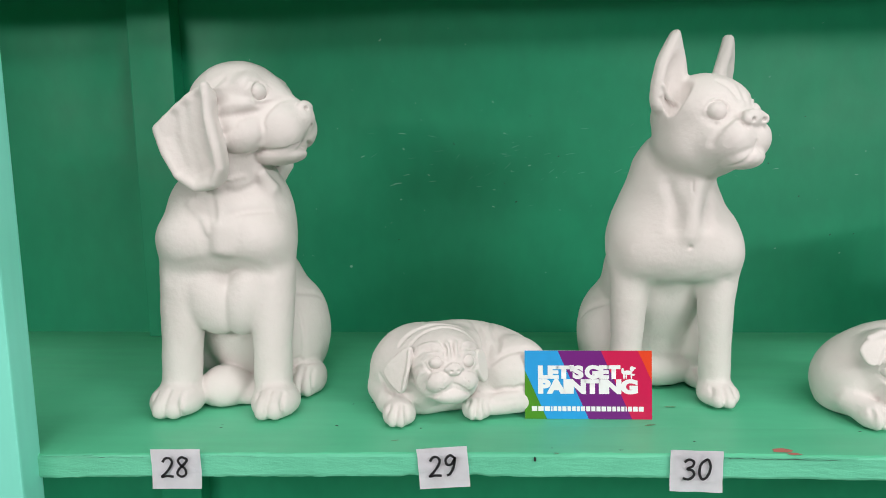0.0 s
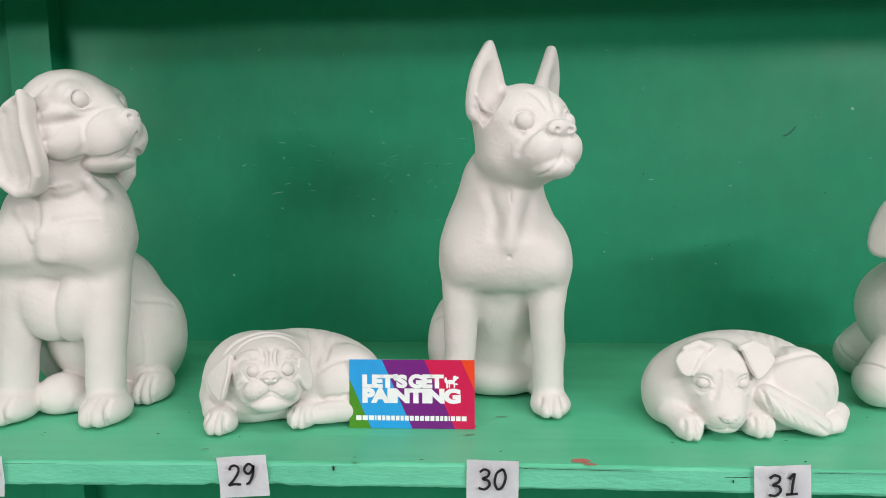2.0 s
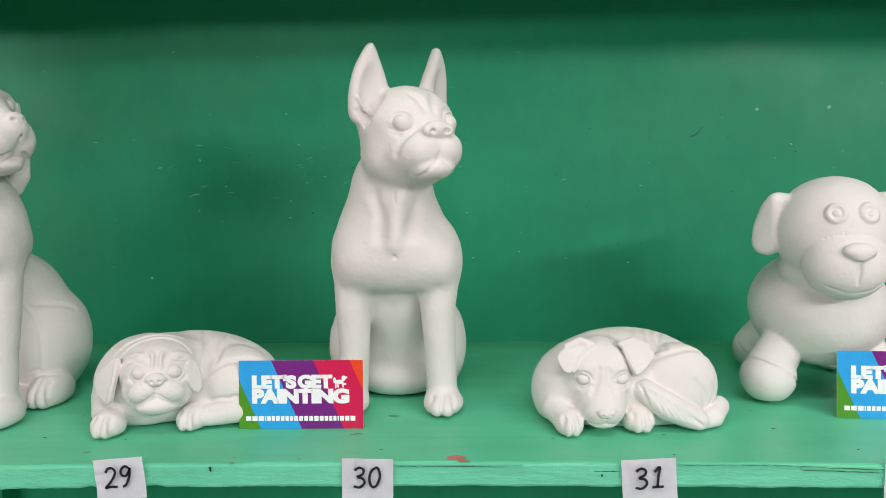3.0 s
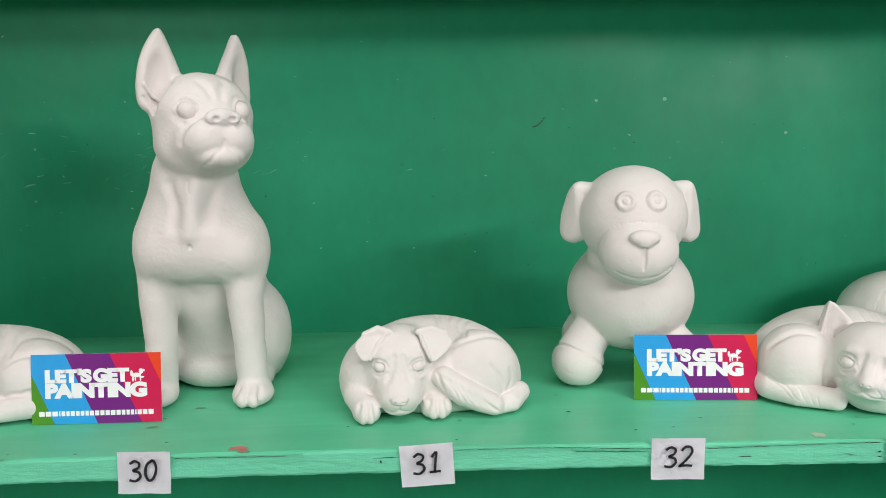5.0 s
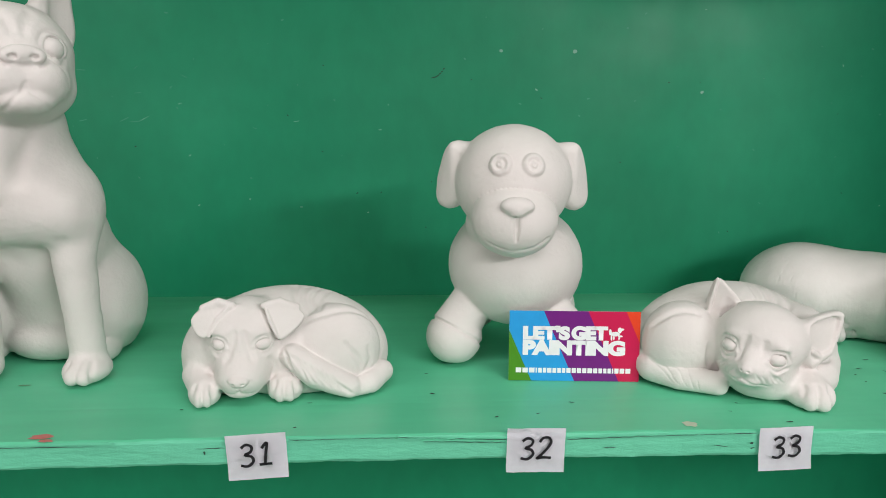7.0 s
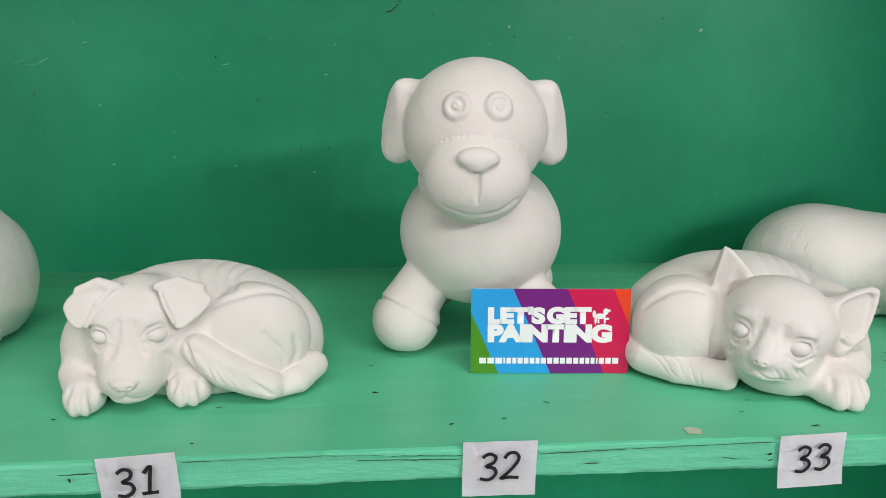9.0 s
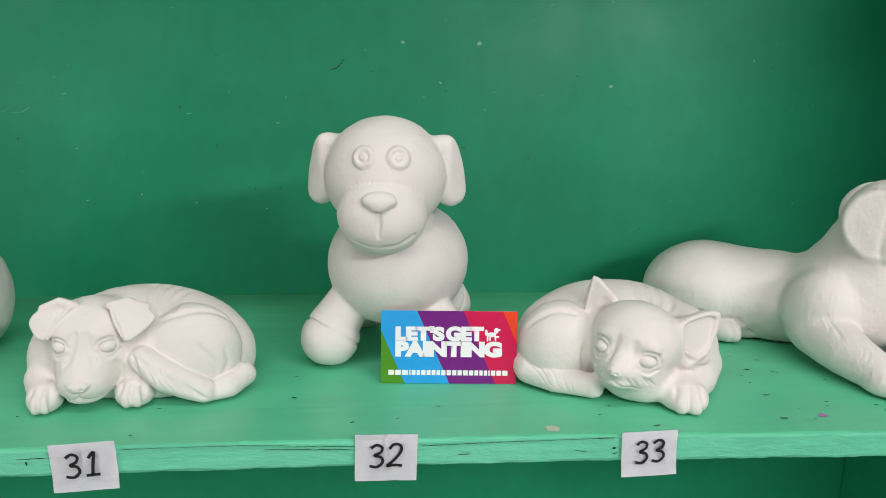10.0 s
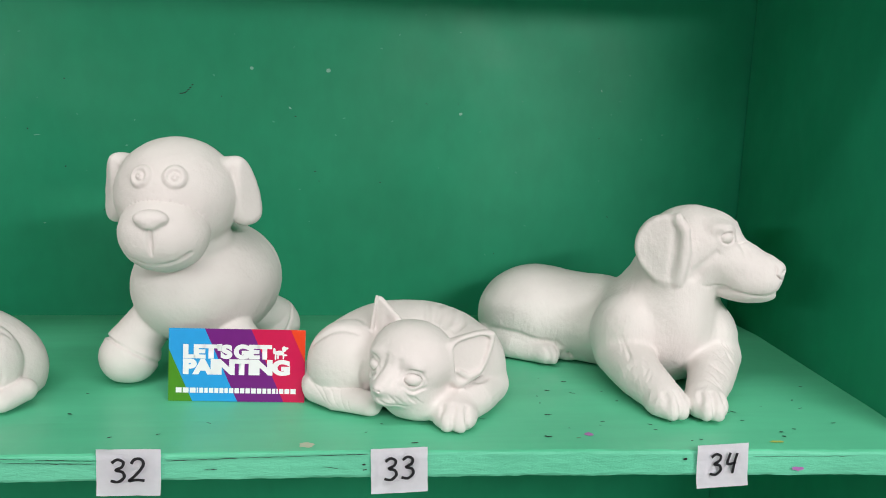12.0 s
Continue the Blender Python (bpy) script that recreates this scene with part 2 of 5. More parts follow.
for u0, v0, u1, v1, half in ((0.303, -0.0050, 0.3195, -0.0047, 0.0003), (0.411, -0.0006, 0.472, -0.0030, 0.00032), (0.425, -0.0034, 0.470, -0.0046, 0.00035), (0.505, -0.0034, 0.545, -0.0022, 0.00036),
                         (0.545, -0.0022, 0.613, -0.0008, 0.00026), (0.186, -0.0016, 0.252, -0.0022, 0.00022), (0.353, -0.0012, 0.411, -0.0008, 0.0002), (-0.208, -0.0010, -0.170, -0.0012, 0.0002),
                         (-0.135, -0.0008, -0.10, -0.0010, 0.0002), (0.588, -0.0078, 0.597, -0.0088, 0.0004), (0.833, -0.003, 0.90, -0.0024, 0.0002), (0.525, -0.0088, 0.533, -0.0086, 0.0004)):
    # cracks along the front edge
    steps = max(4, int((u1 - u0) / 0.002))
    prev = None
    for i in range(steps + 1):
        t = i / steps
        u, v = u0 + (u1 - u0) * t, v0 + (v1 - v0) * t + 0.0004 * noise.noise((u0 * 90 + i * 0.5, 1.0, 0.0))
        h = half * (0.35 + 0.9 * abs(noise.noise((u0 * 50 + i * 0.4, 5.0, 0.0)))) * (1 if 0 < i < steps else 0.2)
        row = [dark.verts.new(on_edge(u, v + h)), dark.verts.new(on_edge(u, v - h))]
        if prev:
            dark.faces.new((prev[0], prev[1], row[1], row[0]))
        prev = row
for u, v, rx, rz in ((0.0722, -0.0028, 0.0008, 0.0020), (0.793, -0.0045, 0.0012, 0.0010), (0.3085, -0.0075, 0.0006, 0.0012), (0.6105, -0.0068, 0.0012, 0.0006), (0.611, -0.0098, 0.0014, 0.0004)):
    blob(dark, u, v, rx, rz, 0.2, on_edge, rnd)
tagged(part("nicked_paint", dark, MARKS["black"], unit, "dark nicks and cracks in the paint"), kind="stuff")
for tone, spots in (("red", ((0.222, 0.009, 0.0075, 0.0042, on_shelf), (0.226, 0.004, 0.004, 0.002, on_shelf))), ("pale", ((0.579, 0.009, 0.0048, 0.0036, on_shelf),)),
                    ("purple", ((0.861, -0.0105, 0.0042, 0.0014, on_edge), (0.744, 0.019, 0.0030, 0.0024, on_shelf))), ("yellow", ((0.855, 0.005, 0.005, 0.0014, on_shelf),)),
                    ("brown", ((0.174, 0.088, 0.006, 0.002, on_shelf), (0.153, 0.053, 0.0060, 0.0022, on_shelf), (0.736, 0.014, 0.0026, 0.0010, on_shelf), (-0.016, 0.020, 0.004, 0.0012, on_shelf),
                               (0.085, 0.001, 0.003, 0.0016, on_shelf)))):
    for u, v, rx, rz, put in spots:
        bm = bmesh.new()
        blob(bm, u, v, rx * (0.7 if tone == "brown" else 1), rz * (0.6 if tone == "brown" else 1), rnd.uniform(-0.2, 0.3), put, rnd, 13)
        part("paint_spill", bm, MARKS[tone], unit, "dried " + tone + " paint spill")


def ridge(pts, w, h):
    """A lifted lip of paint: a thin three-sided strip along the front edge."""
    bm = bmesh.new()
    prev = None
    for i, (u, v) in enumerate(pts):
        k = 1.0 if 0 < i < len(pts) - 1 else 0.2
        k *= 0.8 + 0.5 * noise.noise((u * 400, v * 300, 3.0))
        row = [bm.verts.new(q) for q in ((u, front(u), TOP + lift(u) + v + w * k), (u, front(u) - 0.0008 - h * k, TOP + lift(u) + v), (u, front(u), TOP + lift(u) + v - w * k))]
        if prev:
            for a in range(3):
                b = (a + 1) % 3
                bm.faces.new((prev[a], prev[b], row[b], row[a]))
        prev = row
    bmesh.ops.recalc_face_normals(bm, faces=bm.faces[:])
    return bm


def run(u0, v0, u1, v1, n=30):
    return [(u0 + (u1 - u0) * i / n, v0 + (v1 - v0) * i / n + 0.0003 * noise.noise((u0 * 70 + i * 0.45, 2.0, 0.0))) for i in range(n + 1)]


for a in ((0.410, -0.0012, 0.472, -0.0022), (0.424, -0.0028, 0.471, -0.0038), (0.184, -0.0008, 0.262, -0.0012), (0.505, -0.0022, 0.612, -0.0002), (0.353, -0.0004, 0.412, -0.0002), (-0.238, 0.0, -0.205, 0.0002)):
    part("paint_lip", ridge(run(*a), 0.0005, 0.0007), EDGE_PAINT, unit)

# ---- modelling in clay: a distance field that is blended, carved and skinned ----


class Clay:
    """Centimetres; x along the shelf, y into it, z up from its top."""

    def __init__(self, lo, hi, step):
        step = step * 0.7
        self.lo, self.step = np.array(lo, float), step
        n = np.ceil((np.array(hi) - self.lo) / step).astype(int) + 1
        self.axes = [(self.lo[i] + step * np.arange(n[i])).astype(np.float32) for i in range(3)]
        self.field = np.full(n, 5.0, np.float32)
        self.base()

    def base(self, x=0, y=0, z=0, yaw=0, pitch=0, roll=0):
        self.turn = Euler([radians(a) for a in (pitch, roll, yaw)]).to_matrix()
        self.here = Vector((x, y, z))
        return self

    def world(self, p):
        return self.here + self.turn @ Vector(p)

    def window(self, lo, hi):
        cut = []
        for i in range(3):
            a = int(max(0, math.floor((lo[i] - self.lo[i]) / self.step)))
            b = int(min(len(self.axes[i]), math.ceil((hi[i] - self.lo[i]) / self.step) + 1))
            if b <= a:
                return None
            cut.append(slice(a, b))
        x, y, z = (self.axes[i][cut[i]] for i in range(3))
        return tuple(cut), x[:, None, None], y[None, :, None], z[None, None, :]

    def blend(self, cut, d, k, carve):
        f = self.field[cut]
        if carve:
            d = -d
            h = np.maximum(k - np.abs(f - d), 0) / k
            self.field[cut] = np.maximum(f, d) + h * h * k * 0.25
        else:
            h = np.maximum(k - np.abs(f - d), 0) / k
            self.field[cut] = np.minimum(f, d) - h * h * k * 0.25

    def ball(self, c, r, rot=(0, 0, 0), k=0.5, carve=False):
        c = self.world(c)
        r = (r, r, r) if isinstance(r, (int, float)) else r
        m = self.turn @ Euler([radians(a) for a in rot]).to_matrix()
        reach = max(r) + k + 4 * self.step
        w = self.window([v - reach for v in c], [v + reach for v in c])
        if w is None:
            return self
        cut, x, y, z = w
        dx, dy, dz = x - c.x, y - c.y, z - c.z
        k0, k1 = 0.0, 1e-6
        for i in range(3):
            q = dx * m[0][i] + dy * m[1][i] + dz * m[2][i]
            k0 = k0 + (q / r[i]) ** 2
            k1 = k1 + (q / r[i] ** 2) ** 2
        k0 = np.sqrt(k0)
        self.blend(cut, (k0 * (k0 - 1) / np.sqrt(k1)).astype(np.float32), k, carve)
        return self

    def chain(self, pts, k=0.5, carve=False):
        """A rope through (x, y, z, radius)."""
        p = [(self.world(q[:3]), q[3]) for q in pts]
        reach = max(q[1] for q in p) + k + 4 * self.step
        w = self.window([min(q[0][i] for q in p) - reach for i in range(3)], [max(q[0][i] for q in p) + reach for i in range(3)])
        if w is None:
            return self
        cut, x, y, z = w
        d = None
        for (a, ra), (b, rb) in zip(p, p[1:]):
            v = b - a
            t = np.clip(((x - a.x) * v.x + (y - a.y) * v.y + (z - a.z) * v.z) / max(v.length_squared, 1e-9), 0, 1)
            e = np.sqrt((x - a.x - t * v.x) ** 2 + (y - a.y - t * v.y) ** 2 + (z - a.z - t * v.z) ** 2) - (ra + t * (rb - ra))
            d = e if d is None else np.minimum(d, e)
        self.blend(cut, d.astype(np.float32), k, carve)
        return self

    def settle(self, p):
        """The nearest place on the skin to a world point, and the way out from it."""
        p, out = Vector(p), Vector((0, 0, 1))
        for _ in range(12):
            i = [int(min(len(self.axes[a]) - 2, max(1, round((p[a] - self.lo[a]) / self.step)))) for a in range(3)]
            d = float(self.field[i[0], i[1], i[2]])
            g = Vector([float(self.field[i[0] + (a == 0), i[1] + (a == 1), i[2] + (a == 2)] - self.field[i[0] - (a == 0), i[1] - (a == 1), i[2] - (a == 2)]) for a in range(3)])
            if g.length < 1e-6:
                break
            out = g.normalized()
            here = Vector([float(self.axes[a][i[a]]) for a in range(3)])
            d += out.dot(p - here)
            p = p - out * max(-0.6, min(0.6, d)) * 0.8
        return p, out

    def crease(self, pts, w=0.1, k=0.25, carve=True, sides=(1,)):
        """A wrinkle pressed into the skin (or, uncarved, a raised fold) along a smooth line near it."""
        for s in sides:
            q = [Vector((s * a[0], a[1], a[2])) for a in pts]
            q = [q[0] * 2 - q[1]] + q + [q[-1] * 2 - q[-2]]
            line = []
            for a, b, c, d in zip(q, q[1:], q[2:], q[3:]):
                for t in (0.0, 0.25, 0.5, 0.75):
                    line.append(0.5 * (2 * b + (c - a) * t + (2 * a - 5 * b + 4 * c - d) * t * t + (3 * b - a - 3 * c + d) * t ** 3))
            line.append(q[-2])
            here, turn = self.here.copy(), self.turn.copy()
            rope = []
            for i, v in enumerate(line):
                p, out = self.settle(self.world(v))
                fade = math.sin(math.pi * (i + 0.6) / (len(line) + 0.2)) ** 0.5
                rope.append((*(p + out * w * (1 - fade) * (0.9 if carve else -0.9)), w * (0.35 + 0.65 * fade)))
            self.base()
            self.chain(rope, k, carve)
            self.here, self.turn = here, turn
        return self

    def slab(self, poly, half, soft, k=0.3, carve=False, bend=0.0):
        """A flat piece in the frame's x-z plane with a polygon outline, bent back by bend * x * x."""
        for _ in range(2):
            poly = [(a[0] * f + b[0] * (1 - f), a[1] * f + b[1] * (1 - f)) for a, b in zip(poly, poly[1:] + poly[:1]) for f in (0.75, 0.25)]
        pts = [self.world((u, 0, v)) for u, v in poly]
        reach = half + soft + k + 4 * self.step + abs(bend) * max(abs(u) for u, v in poly) ** 2
        w = self.window([min(q[i] for q in pts) - reach for i in range(3)], [max(q[i] for q in pts) + reach for i in range(3)])
        if w is None:
            return self
        cut, x, y, z = w
        m = self.turn
        dx, dy, dz = x - self.here.x, y - self.here.y, z - self.here.z
        u, t, v = (dx * m[0][i] + dy * m[1][i] + dz * m[2][i] for i in range(3))
        t = t - bend * u * u
        d = np.full(u.shape, 1e9, np.float32)
        sign = np.ones(u.shape, np.float32)
        for (ax, az), (bx, bz) in zip(poly, poly[-1:] + poly[:-1]):
            ex, ez = bx - ax, bz - az
            wx, wz = u - ax, v - az
            h = np.clip((wx * ex + wz * ez) / (ex * ex + ez * ez), 0, 1)
            d = np.minimum(d, (wx - ex * h) ** 2 + (wz - ez * h) ** 2)
            c1, c2, c3 = v >= az, v < bz, ex * wz > ez * wx
            flip = (c1 & c2 & c3) | (~c1 & ~c2 & ~c3)
            sign = np.where(flip, -sign, sign)
        d = sign * np.sqrt(d) + soft
        e = np.abs(t) - half + soft
        d = np.sqrt(np.maximum(d, 0) ** 2 + np.maximum(e, 0) ** 2) + np.minimum(np.maximum(d, e), 0) - soft
        self.blend(cut, d.astype(np.float32), k, carve)
        return self

    def pair(self, how, c, *rest, **kw):
        """The same on both sides of the present frame's middle."""
        for s in (1, -1):
            if how == "ball":
                rot = rest[1] if len(rest) > 1 else (0, 0, 0)
                self.ball((s * c[0], c[1], c[2]), rest[0], (rot[0], s * rot[1], s * rot[2]), **kw)
            else:
                self.chain([(s * q[0], *q[1:]) for q in c], *rest, **kw)
        return self

    def skin(self):
        """The zero surface, one vertex in each crossed cell."""
        floor = -self.axes[2][None, None, :]
        h = np.maximum(0.45 - np.abs(self.field - floor), 0) / 0.45
        f = np.maximum(self.field, floor) + h * h * 0.45 * 0.25
        f[[0, -1]], f[:, [0, -1]], f[:, :, [0, -1]] = 5.0, 5.0, 5.0
        inside = f < 0
        n = np.array(f.shape) - 1
        count = np.zeros(n, np.int8)
        corners = [(i, j, k) for i in (0, 1) for j in (0, 1) for k in (0, 1)]
        for i, j, k in corners:
            count += inside[i:n[0] + i, j:n[1] + j, k:n[2] + k]
        cell = np.argwhere((count > 0) & (count < 8))
        ids = np.full(n, -1, np.int64)
        ids[tuple(cell.T)] = np.arange(len(cell))
        total, hits = np.zeros((len(cell), 3)), np.zeros(len(cell))
        for a in corners:
            for ax in range(3):
                if a[ax]:
                    continue
                b = list(a)
                b[ax] = 1
                fa = f[tuple((cell + a).T)]
                fb = f[tuple((cell + b).T)]
                on = (fa < 0) != (fb < 0)
                t = np.where(on, fa / np.where(on, fa - fb, 1), 0)
                p = np.array(a, float) + t[:, None] * (np.array(b) - np.array(a))
                total += np.where(on[:, None], p, 0)
                hits += on
        verts = self.lo + self.step * (cell + total / hits[:, None])
        faces = []
        for ax in range(3):
            u, v = (ax + 1) % 3, (ax + 2) % 3
            lo, hi = [slice(1, -1)] * 3, [slice(1, -1)] * 3
            lo[ax], hi[ax] = slice(0, -1), slice(1, None)
            e = np.argwhere(inside[tuple(lo)] != inside[tuple(hi)])
            e[:, u] += 1
            e[:, v] += 1
            du, dv = np.eye(3, dtype=int)[u], np.eye(3, dtype=int)[v]
            q = np.stack([ids[tuple((e - s * du - t * dv).T)] for s, t in ((0, 0), (1, 0), (1, 1), (0, 1))], 1)
            out = inside[tuple(e.T)]
            q = np.where(out[:, None], q, q[:, ::-1])
            faces.append(q)
        return verts, np.concatenate(faces)

    def cast(self, name, material, label):
        verts, faces = self.skin()
        for v in verts:
            q = Vector(v)
            v += 0.035 * np.array(noise.noise_vector(q * 0.9)) + 0.012 * np.array(noise.noise_vector(q * 3.1))
        verts[:, 2] = np.maximum(verts[:, 2], 0)
        mid = np.array([(self.axes[i][0] + self.axes[i][-1]) / 2 for i in range(2)] + [0.0])
        me = bpy.data.meshes.new(name)
        me.from_pydata(((verts - mid) / 100).tolist(), [], faces.tolist())
        me.polygons.foreach_set("use_smooth", [True] * len(me.polygons))
        me.materials.append(material)
        ob = new(name, me)
        ob.location = (mid[0] / 100, mid[1] / 100, TOP + 0.0004)
        return tagged(ob, label, "figurine", "plaster figurines on the shelf")


def paw(c, p, r, n=3, groove=0.12, k=0.4, yaw=0):
    """A rounded paw with grooves between its toes; it points along -y, turned by yaw."""
    here, turn = c.here.copy(), c.turn.copy()
    c.ball(p, r, (0, 0, yaw), k=k)
    c.here, c.turn = c.world(p), turn @ Euler((0, 0, radians(yaw))).to_matrix()
    for i in range(n):
        o = (i - (n - 1) / 2) / n * 1.55
        w = math.sqrt(max(0.05, 1 - o * o))
        line = [(o * r[0], -(r[1] * w) * math.cos(a), r[2] * w * math.sin(a), groove * (1 - 0.35 * abs(a - 0.2))) for a in (-0.5, -0.1, 0.3, 0.65, 0.95)]
        c.chain(line, 0.28, True)
        if i < n - 1 or n == 1:
            m = o + 0.78 / n
            c.ball((m * r[0], -r[1] * 0.72, -r[2] * 0.1), (r[0] * 0.36, r[1] * 0.36, r[2] * 0.6), k=0.2)
    c.here, c.turn = here, turn


def eye(c, r, rim=0.11, tall=1.0):
    """An open eye at the present frame's origin: a rim, a groove and a bulging ball."""
    ring = [(1.22 * r * math.cos(i * math.tau / 16), 0.12 * r + 0.22 * r * math.cos(i * math.tau / 16) ** 2, 1.02 * tall * r * math.sin(i * math.tau / 16), rim * r) for i in range(17)]
    c.chain(ring, 0.22)
    c.ball((0, 0.12 * r, 0), (1.05 * r, 0.62 * r, 0.88 * tall * r), k=0.16, carve=True)
    c.ball((0, 0.34 * r, 0), (0.98 * r, 0.80 * r, 0.82 * tall * r), k=0.06)


def head_spot(c, at, turn, spot, yaw=0, pitch=0):
    """A frame at a spot of a head that stands at a place with a turn (yaw, pitch, roll), looking outwards by yaw and pitch."""
    c.base(*at, *turn)
    p = c.world(spot)
    m = c.turn @ Euler((radians(pitch), 0, radians(yaw))).to_matrix()
    c.here, c.turn = p, m


def beagle():
    c = Clay((-21.5, 2.5, -0.6), (-4.5, 23.5, 26), 0.115)
    # trunk, chest and haunches
    c.ball((-14.7, 14.6, 6.0), (4.4, 5.5, 6.2), (30, 0, 0), k=1.5)
    c.ball((-14.7, 10.2, 12.7), (4.75, 3.9, 3.4), (12, 0, 0), k=1.2)
    c.ball((-16.7, 9.8, 14.5), (2.5, 2.6, 2.6), k=1.2)
    c.ball((-12.2, 9.6, 14.4), (2.2, 2.5, 2.6), k=1.2)
    c.ball((-14.3, 10.0, 15.6), (3.5, 3.2, 3.2), k=1.5)
    c.ball((-14.4, 11.4, 6.2), (3.2, 2.6, 5.0), k=0.7)
    c.ball((-11.8, 15.0, 4.2), (3.0, 4.6, 4.5), (-12, 0, 8), k=0.5)
    c.ball((-17.6, 15.6, 4.2), (3.0, 4.8, 4.5), (-12, 0, -8), k=0.5)
    # the legs
    for pts in ([(-17.5, 9.0, 12.0, 2.2), (-18.0, 8.4, 8.0, 1.65), (-18.15, 8.0, 4.6, 1.45), (-18.2, 7.6, 1.7, 1.4)],
                [(-11.6, 9.0, 12.0, 2.0), (-11.3, 8.4, 8.0, 1.6), (-11.35, 8.0, 4.6, 1.38), (-11.3, 7.6, 1.7, 1.35)]):
        c.chain(pts, 0.75)
    paw(c, (-18.25, 6.9, 0.9), (1.9, 2.1, 1.35), 3, 0.1)
    paw(c, (-10.95, 6.9, 0.9), (1.72, 2.1, 1.35), 3, 0.1)
    paw(c, (-9.85, 11.8, 1.0), (1.4, 2.2, 1.5), 3, 0.1, 0.25)
    # a hind foot and the plaster base seen between the legs
    c.ball((-15.5, 9.2, 1.1), (2.0, 2.1, 1.7), (0, 8, 0), k=0.25)
    c.ball((-13.4, 10.6, 0.5), (3.0, 2.6, 1.3), k=0.3)
    # breast: two full pads under the neck with a keel, overhanging the belly's two lobes
    c.ball((-16.6, 8.0, 12.8), (2.7, 2.3, 2.3), (0, -10, 10), k=0.9)
    c.ball((-12.2, 8.0, 12.8), (2.6, 2.3, 2.3), (0, 10, -10), k=0.9)
    c.chain([(-14.0, 7.0, 15.4, 0.5), (-13.9, 6.2, 13.6, 0.65), (-13.9, 6.2, 12.2, 0.6)], 1.0)
    c.ball((-15.8, 8.5, 8.7), (2.3, 1.8, 3.3), (-10, -18, 8), k=0.35)
    c.ball((-12.9, 8.3, 8.6), (1.8, 1.8, 3.2), (-10, 15, -12), k=0.22)
    c.chain([(-18.2, 6.4, 9.9, 0.2), (-16.4, 6.1, 10.75, 0.26), (-14.3, 5.9, 11.05, 0.24), (-12.4, 6.1, 10.75, 0.26), (-10.9, 6.6, 10.1, 0.2)], 0.7, True)
    c.chain([(-11.3, 7.4, 17.2, 0.35), (-10.9, 8.0, 16.2, 0.5), (-11.2, 9.0, 14.9, 0.3)], 0.7)
    # head
    at, turn = (-12.9, 8.7, 21.5), (76, -2, 0)
    c.base(*at, *turn)
    c.ball((0, 0.3, 0.25), (3.2, 3.7, 3.35), k=0.8)
    c.ball((0, 1.4, -3.4), (2.9, 2.9, 3.2), k=0.9)
    c.chain([(0, -2.0, 0.2, 2.0), (0, -3.6, -0.55, 1.45), (0, -4.4, -0.7, 1.15)], 0.6)
    c.pair("ball", (0.85, -3.35, -1.35), (1.4, 1.85, 1.75), k=0.3)
    c.ball((0, -2.7, -3.1), (1.5, 2.0, 0.75), k=0.2)
    c.ball((0, -4.95, -0.05), (0.78, 0.5, 0.55), k=0.12)
    c.pair("ball", (0.42, -5.32, -0.1), (0.17, 0.2, 0.14), k=0.1, carve=True)
    c.pair("ball", (2.0, -0.9, -1.5), (1.25, 2.0, 1.5), k=0.5)
    c.pair("ball", (1.75, -1.75, 1.35), (1.15, 1.0, 1.05), k=0.5)
    c.pair("ball", (2.35, -1.2, 0.3), (0.85, 1.3, 0.55), k=0.4)
    # flews, the open lip line, folds of the cheek
    c.crease([(0.75, -4.3, 0.85), (1.35, -3.7, 0.55), (1.75, -3.2, -0.2), (1.95, -2.7, -1.2), (2.1, -2.4, -2.1)], 0.13, 0.35, True, (1, -1))
    c.crease([(0.25, -4.9, -2.4), (1.0, -4.5, -2.55), (1.5, -3.6, -2.8), (1.9, -2.4, -3.0), (2.2, -1.0, -2.75), (2.5, 0.0, -2.5)], 0.16, 0.18, True, (1, -1))
    c.crease([(0.4, -4.9, -2.35), (0.9, -4.6, -2.5), (1.25, -4.2, -2.6)], 0.2, 0.1, True, (1, -1))
    c.crease([(1.6, -3.0, 0.2), (2.2, -2.2, -0.35), (2.7, -1.2, -0.55), (3.0, -0.2, -0.4)], 0.11, 0.35, True, (1, -1))
    c.crease([(2.2, -1.6, -1.2), (2.7, -0.8, -1.5), (3.0, 0.0, -1.6)], 0.1, 0.4, True, (1, -1))
    c.crease([(2.7, -0.4, 2.2), (3.0, 0.4, 1.4), (3.1, 0.2, 0.6), (2.9, -0.7, 0.6)], 0.12, 0.4, True, (1, -1))
    c.chain([(0, -5.3, -0.5, 0.1), (0, -5.2, -2.0, 0.1)], 0.2, True)
    for s in (1, -1):
        head_spot(c, at, turn, (s * 1.92, -2.66, 1.15), s * 34)
        eye(c, 0.6, 0.08, 1.12)
        c.crease([(-0.95, -0.1, 0.2), (-0.5, -0.3, 0.85), (0.3, -0.3, 0.95), (0.95, -0.1, 0.4)], 0.07, 0.18)
        c.crease([(-0.9, 0, -0.45), (-0.2, -0.2, -0.9), (0.8, 0, -0.7)], 0.05, 0.25)
        # hanging ears
        c.base(*at, 72, 0, 0)
        c.base(*c.world((s * 3.7, -0.5, 0)), 162, s * 4, 0)
        flap = [(-0.3, 1.3), (0.9, 1.7), (2.4, 0.8), (3.7, -0.1), (4.6, -0.95), (4.4, -2.0), (4.0, -3.0), (3.2, -4.6), (1.7, -5.5), (0.0, -5.2), (-0.7, -3.9), (-0.6, -2.4), (0.0, -0.4)]
        c.slab(flap, 0.5, 0.4, 0.25, bend=-0.025 * s)
